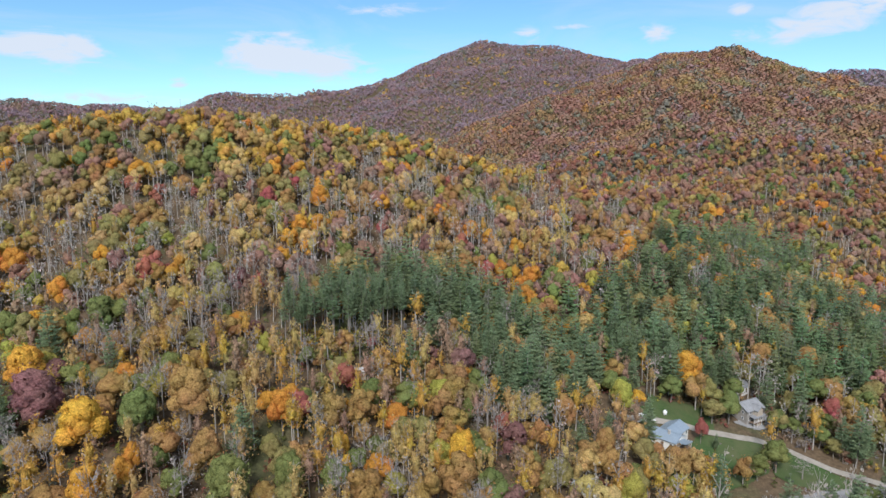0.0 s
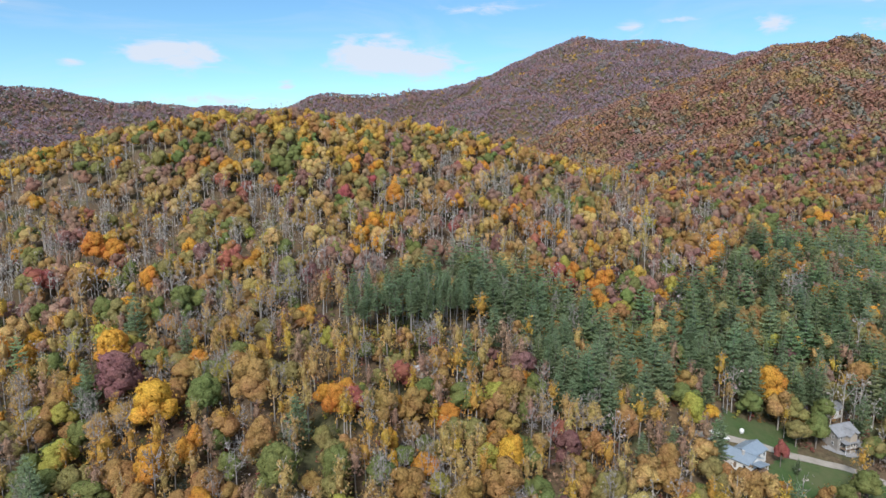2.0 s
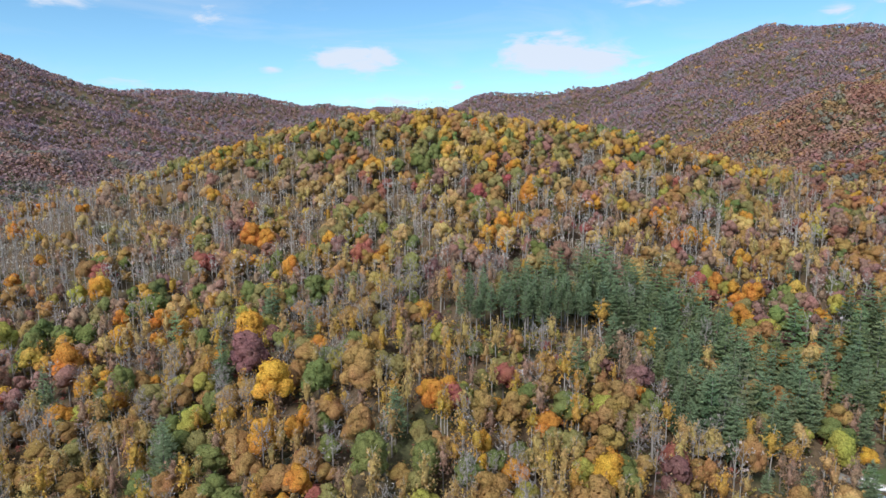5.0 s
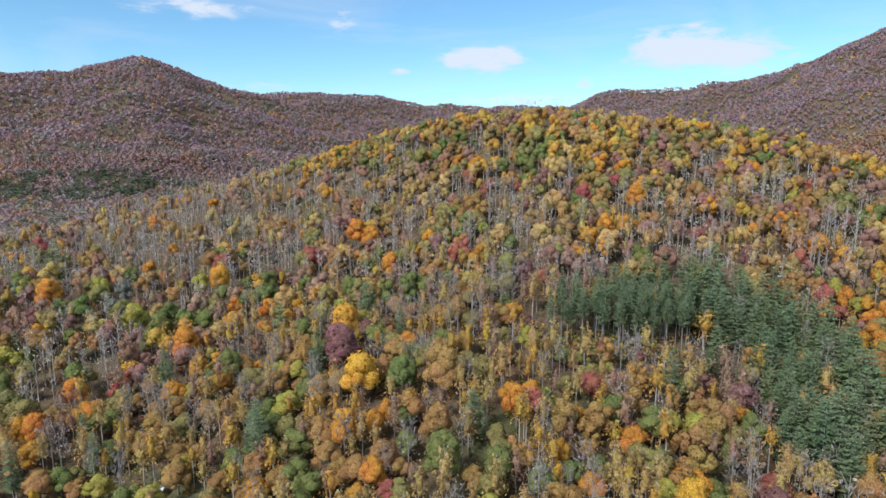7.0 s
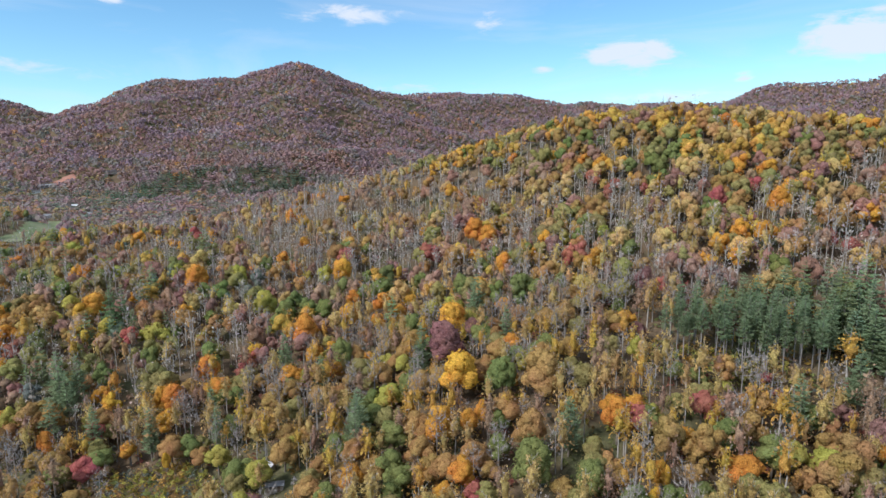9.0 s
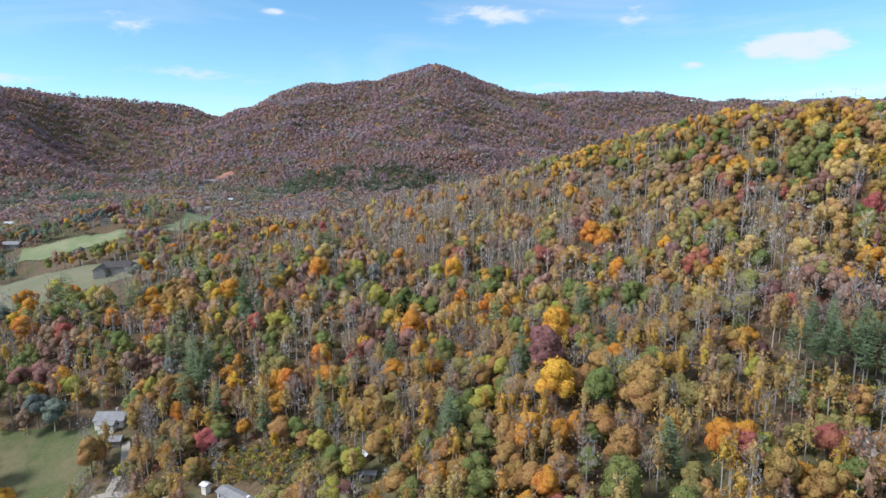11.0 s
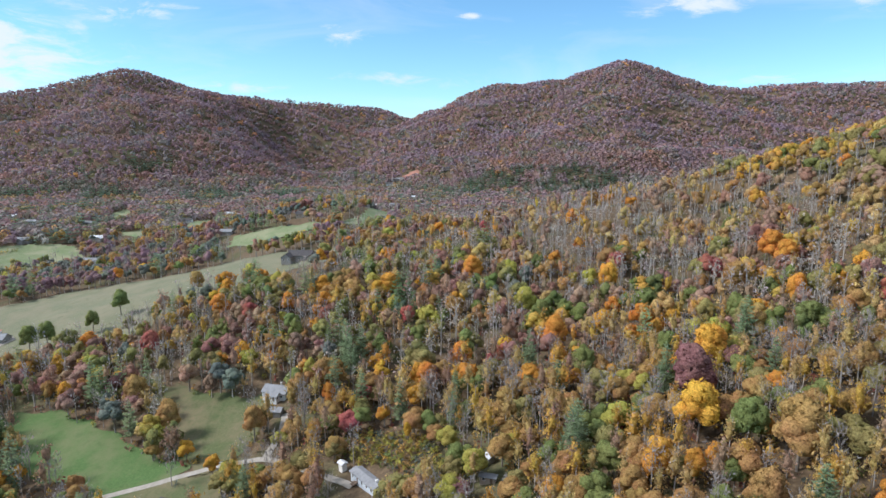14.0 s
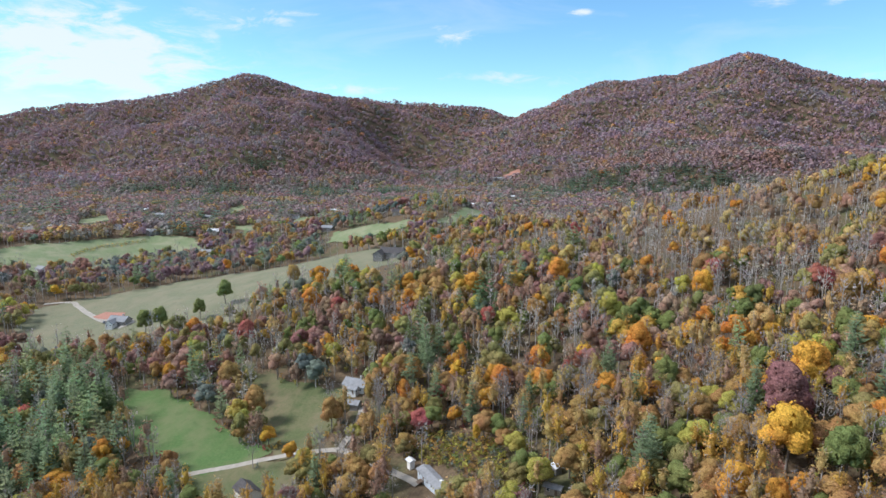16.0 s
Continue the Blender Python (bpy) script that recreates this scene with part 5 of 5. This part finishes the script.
house("camper", -137.5, 115, 60, "pale abandoned camper standing in brush", [(0, 0, 0, 5.6, 2.4, 2.3, 0.3, TAN_WALL, GREY_ROOF, 0, True)], "camper")
ob = house("farmhouse", -256, 37, 62, "old farmhouse with a grey shingle roof behind bare trees", [
    (0, 0, 0, 13, 8, 3.2, 2.4, WHITE_WALL, GREY_ROOF, 0, True), (0, -5.2, 0, 7, 4, 2.6, 1.0, WHITE_WALL, GREY_ROOF, 0, True)])
chimney(ob, 2.0, 0.6, 4.6, 7.2)
house("garage", -238, 37, 70, "small weathered grey garage beside the farmhouse", [(0, 0, 0, 6, 5, 2.5, 1.2, GREY_WALL, GREY_ROOF, 0, False)], "garage")
ob = house("mobile_home", -164, 74.6, 25.6, "long mobile home with pale blue siding and a grey roof", [(0, 0, 0, 17, 4.9, 2.8, 0.8, BLUE_WALL, GREY_ROOF, 18, True)])
chimney(ob, 6.0, 0.5, 3.0, 4.4, WHITE_PAINT)
piece("step", boxes((-4.2, -3.2, 0.0, 2.2, 1.6, 0.5), (-4.2, -4.3, -0.3, 2.0, 0.8, 0.3)), WOOD_TRIM, ob)
house("shed", -179, 66, 30, "narrow white shed beside the lane", [(0, 0, 0, 2.6, 2.2, 3.2, 0.5, WHITE_WALL, PALE_ROOF, 0, False)], "shed")
house("barn", -181, -1, 40, "small barn with a dark roof and white gable", [(0, 0, 0, 11, 7, 3.4, 2.4, WHITE_WALL, DARK_ROOF, 12, False)], "barn")
ob = house("house", -421, -164, 75, "grey-roofed house with white porch in the hay meadow", [
    (0, 0, 0, 15, 9, 3.4, 3.0, GREY_WALL, GREY_ROOF, 0, True), (-2, -6, 90, 8, 6, 3.0, 2.2, WHITE_WALL, GREY_ROOF, 0, True)])
chimney(ob, 3, 0.5, 5, 8)
ob = house("house", -466, 48, 72, "large dark-roofed house on the crest of the meadow", [
    (0, 0, 0, 20, 11, 4.2, 3.6, GREY_WALL, DARK_ROOF, 0, True), (-9, -7, 90, 12, 8, 3.6, 2.8, GREY_WALL, DARK_ROOF, 0, True), (12, -4, 90, 10, 8, 3.6, 2.8, TAN_WALL, DARK_ROOF, 0, True)])
chimney(ob, 2, 1, 6, 10)
draped("clay_bank", [(-436, -184), (-447, -200), (-456, -192), (-449, -172), (-440, -168)], CLAY, 0.8, 0.6, "bare red clay bank beside the meadow house", "clay bank")
draped("parking_area", [(-424, -178), (-436, -186), (-440, -172), (-430, -158), (-418, -150), (-408, -160)], GRAVEL, 0.8, 0.65, "pale gravel apron before the meadow house", "parking area")
draped("gravel_yard", [(-452, 60), (-462, 74), (-478, 78), (-470, 62)], GRAVEL, 1.0, 0.6, "pale gravel yard beside the large house", "gravel yard")

# houses across the valley
for i, (x, y, turn, L) in enumerate(FAR_HOUSES):
    wall, roof = ((WHITE_WALL, GREY_ROOF), (TAN_WALL, DARK_ROOF), (GREY_WALL, GREY_ROOF), (WHITE_WALL, DARK_ROOF), (TAN_WALL, PALE_ROOF))[i % 5]
    words = ("white house with a grey roof", "tan house with a dark roof", "grey house with a grey roof", "white house with a dark roof", "tan house with a pale metal roof")[i % 5]
    rows = [(0, 0, 0, L, 8.5, 3.6, 2.4, wall, roof, 0, True)]
    if L > 19:
        rows.append((L * 0.2, -5.5, 90, 8, 7, 3.2, 2.0, wall, roof, 0, True))
    house("house", x, y, turn, words + " among valley trees", rows, lift=0.6)
draped("clearing", CLEARING, CLAY, 6, 1.2, "cleared red earth beside a house on the far slope", "clearing")


def car(x, y, turn, paint, label):
    """A parked car: body with bonnet and cabin, glass, four wheels with rims, lamps."""
    ob = new("car")
    bm = bmesh.new()
    side = [(-2.25, 0.35), (2.25, 0.35), (2.3, 0.75), (1.3, 0.95), (0.7, 1.5), (-1.2, 1.52), (-2.0, 1.0), (-2.3, 0.9)]
    rows = [[bm.verts.new((px, s * (0.88 if pz < 1.1 else 0.72), pz)) for px, pz in side] for s in (-1, 1)]
    n = len(side)
    bm.faces.new(rows[0][::-1])
    bm.faces.new(rows[1])
    for i in range(n):
        bm.faces.new((rows[0][i], rows[0][(i + 1) % n], rows[1][(i + 1) % n], rows[1][i]))
    bmesh.ops.recalc_face_normals(bm, faces=bm.faces[:])
    bmesh.ops.bevel(bm, geom=bm.edges[:], offset=0.06, segments=1, affect="EDGES")
    piece("body", bm, paint, ob)
    piece("window", boxes((-0.25, 0, 1.26, 1.7, 1.62, 0.34)), GLASS, ob, "dark side glass")
    bm = boxes((0, 0, 0, 0.05, 1.3, 0.55))
    bmesh.ops.transform(bm, matrix=Matrix.Translation((1.03, 0, 1.24)) @ Matrix.Rotation(radians(-46), 4, "Y"), verts=bm.verts[:])
    piece("windscreen", bm, GLASS, ob)
    for wx in (-1.4, 1.4):
        for s in (-1, 1):
            bm = bmesh.new()
            bmesh.ops.create_cone(bm, cap_ends=True, segments=12, radius1=0.34, radius2=0.34, depth=0.22, matrix=Matrix.Translation((wx, s * 0.84, 0.34)) @ Matrix.Rotation(radians(90), 4, "X"))
            tyre = piece("wheel", bm, BLACK_RUBBER, ob)
            bm = bmesh.new()
            bmesh.ops.create_cone(bm, cap_ends=True, segments=10, radius1=0.2, radius2=0.17, depth=0.26, matrix=Matrix.Translation((wx, s * 0.85, 0.34)) @ Matrix.Rotation(radians(90), 4, "X"))
            piece("rim", bm, SILVER, tyre)
    for s in (-1, 1):
        piece("headlight", boxes((2.24, s * 0.62, 0.72, 0.1, 0.3, 0.16)), SILVER, ob)
    ob.matrix_basis = pose(x, y, zg(x, y) + 0.5, 0, 0, turn)
    return tagged(ob, label, "car", "parked cars")


DARK_PAINT = surface("dark_car_paint", (0.05, 0.055, 0.06), (0.08, 0.085, 0.09), 5, 1, 0.3, 0.001, 0.5)
car(87, 243.5, 10, WHITE_PAINT, "white car parked beside the metal-roofed house")
car(83.5, 245.5, 15, WHITE_PAINT, "white car parked at the edge of the gravel road")
car(81.5, 241.5, 40, SILVER, "silver car parked behind the metal-roofed house")
car(141.5, 257.5, 20, WHITE_PAINT, "white car parked beside the grey-roofed house")
car(-432, -172, 50, WHITE_PAINT, "white car parked on the gravel before the meadow house")
car(-428, -180, 20, DARK_PAINT, "dark car parked on the gravel before the meadow house")

# small things by the lanes
ob = new("gas_tank")
bm = bmesh.new()
bmesh.ops.create_uvsphere(bm, u_segments=14, v_segments=8, radius=0.9, matrix=Matrix.Diagonal((1, 1, 1.25, 1)))
piece("tank", bm, WHITE_PAINT, ob)
piece("foot", boxes((-0.5, 0, -1.0, 0.2, 0.9, 0.5), (0.5, 0, -1.0, 0.2, 0.9, 0.5)), CONCRETE, ob)
ob.matrix_basis = pose(96, 251, zg(96, 251) + 1.5)
tagged(ob, "white storage tank on the grass bank by the road", "tank")
ob = new("culvert_bridge")
for s in (-1, 1):
    piece("parapet", boxes((s * 2.4, 0, 0.35, 0.35, 6.5, 1.0), bevel=0.04), CONCRETE, ob)
piece("slab", boxes((0, 0, -0.3, 5.2, 6.5, 0.5)), CONCRETE, ob)
ob.matrix_basis = pose(-207.7, 14, zg(-207.7, 14) + 0.42, 0, 0, -6)
tagged(ob, "low concrete bridge carrying the gravel lane", "bridge")
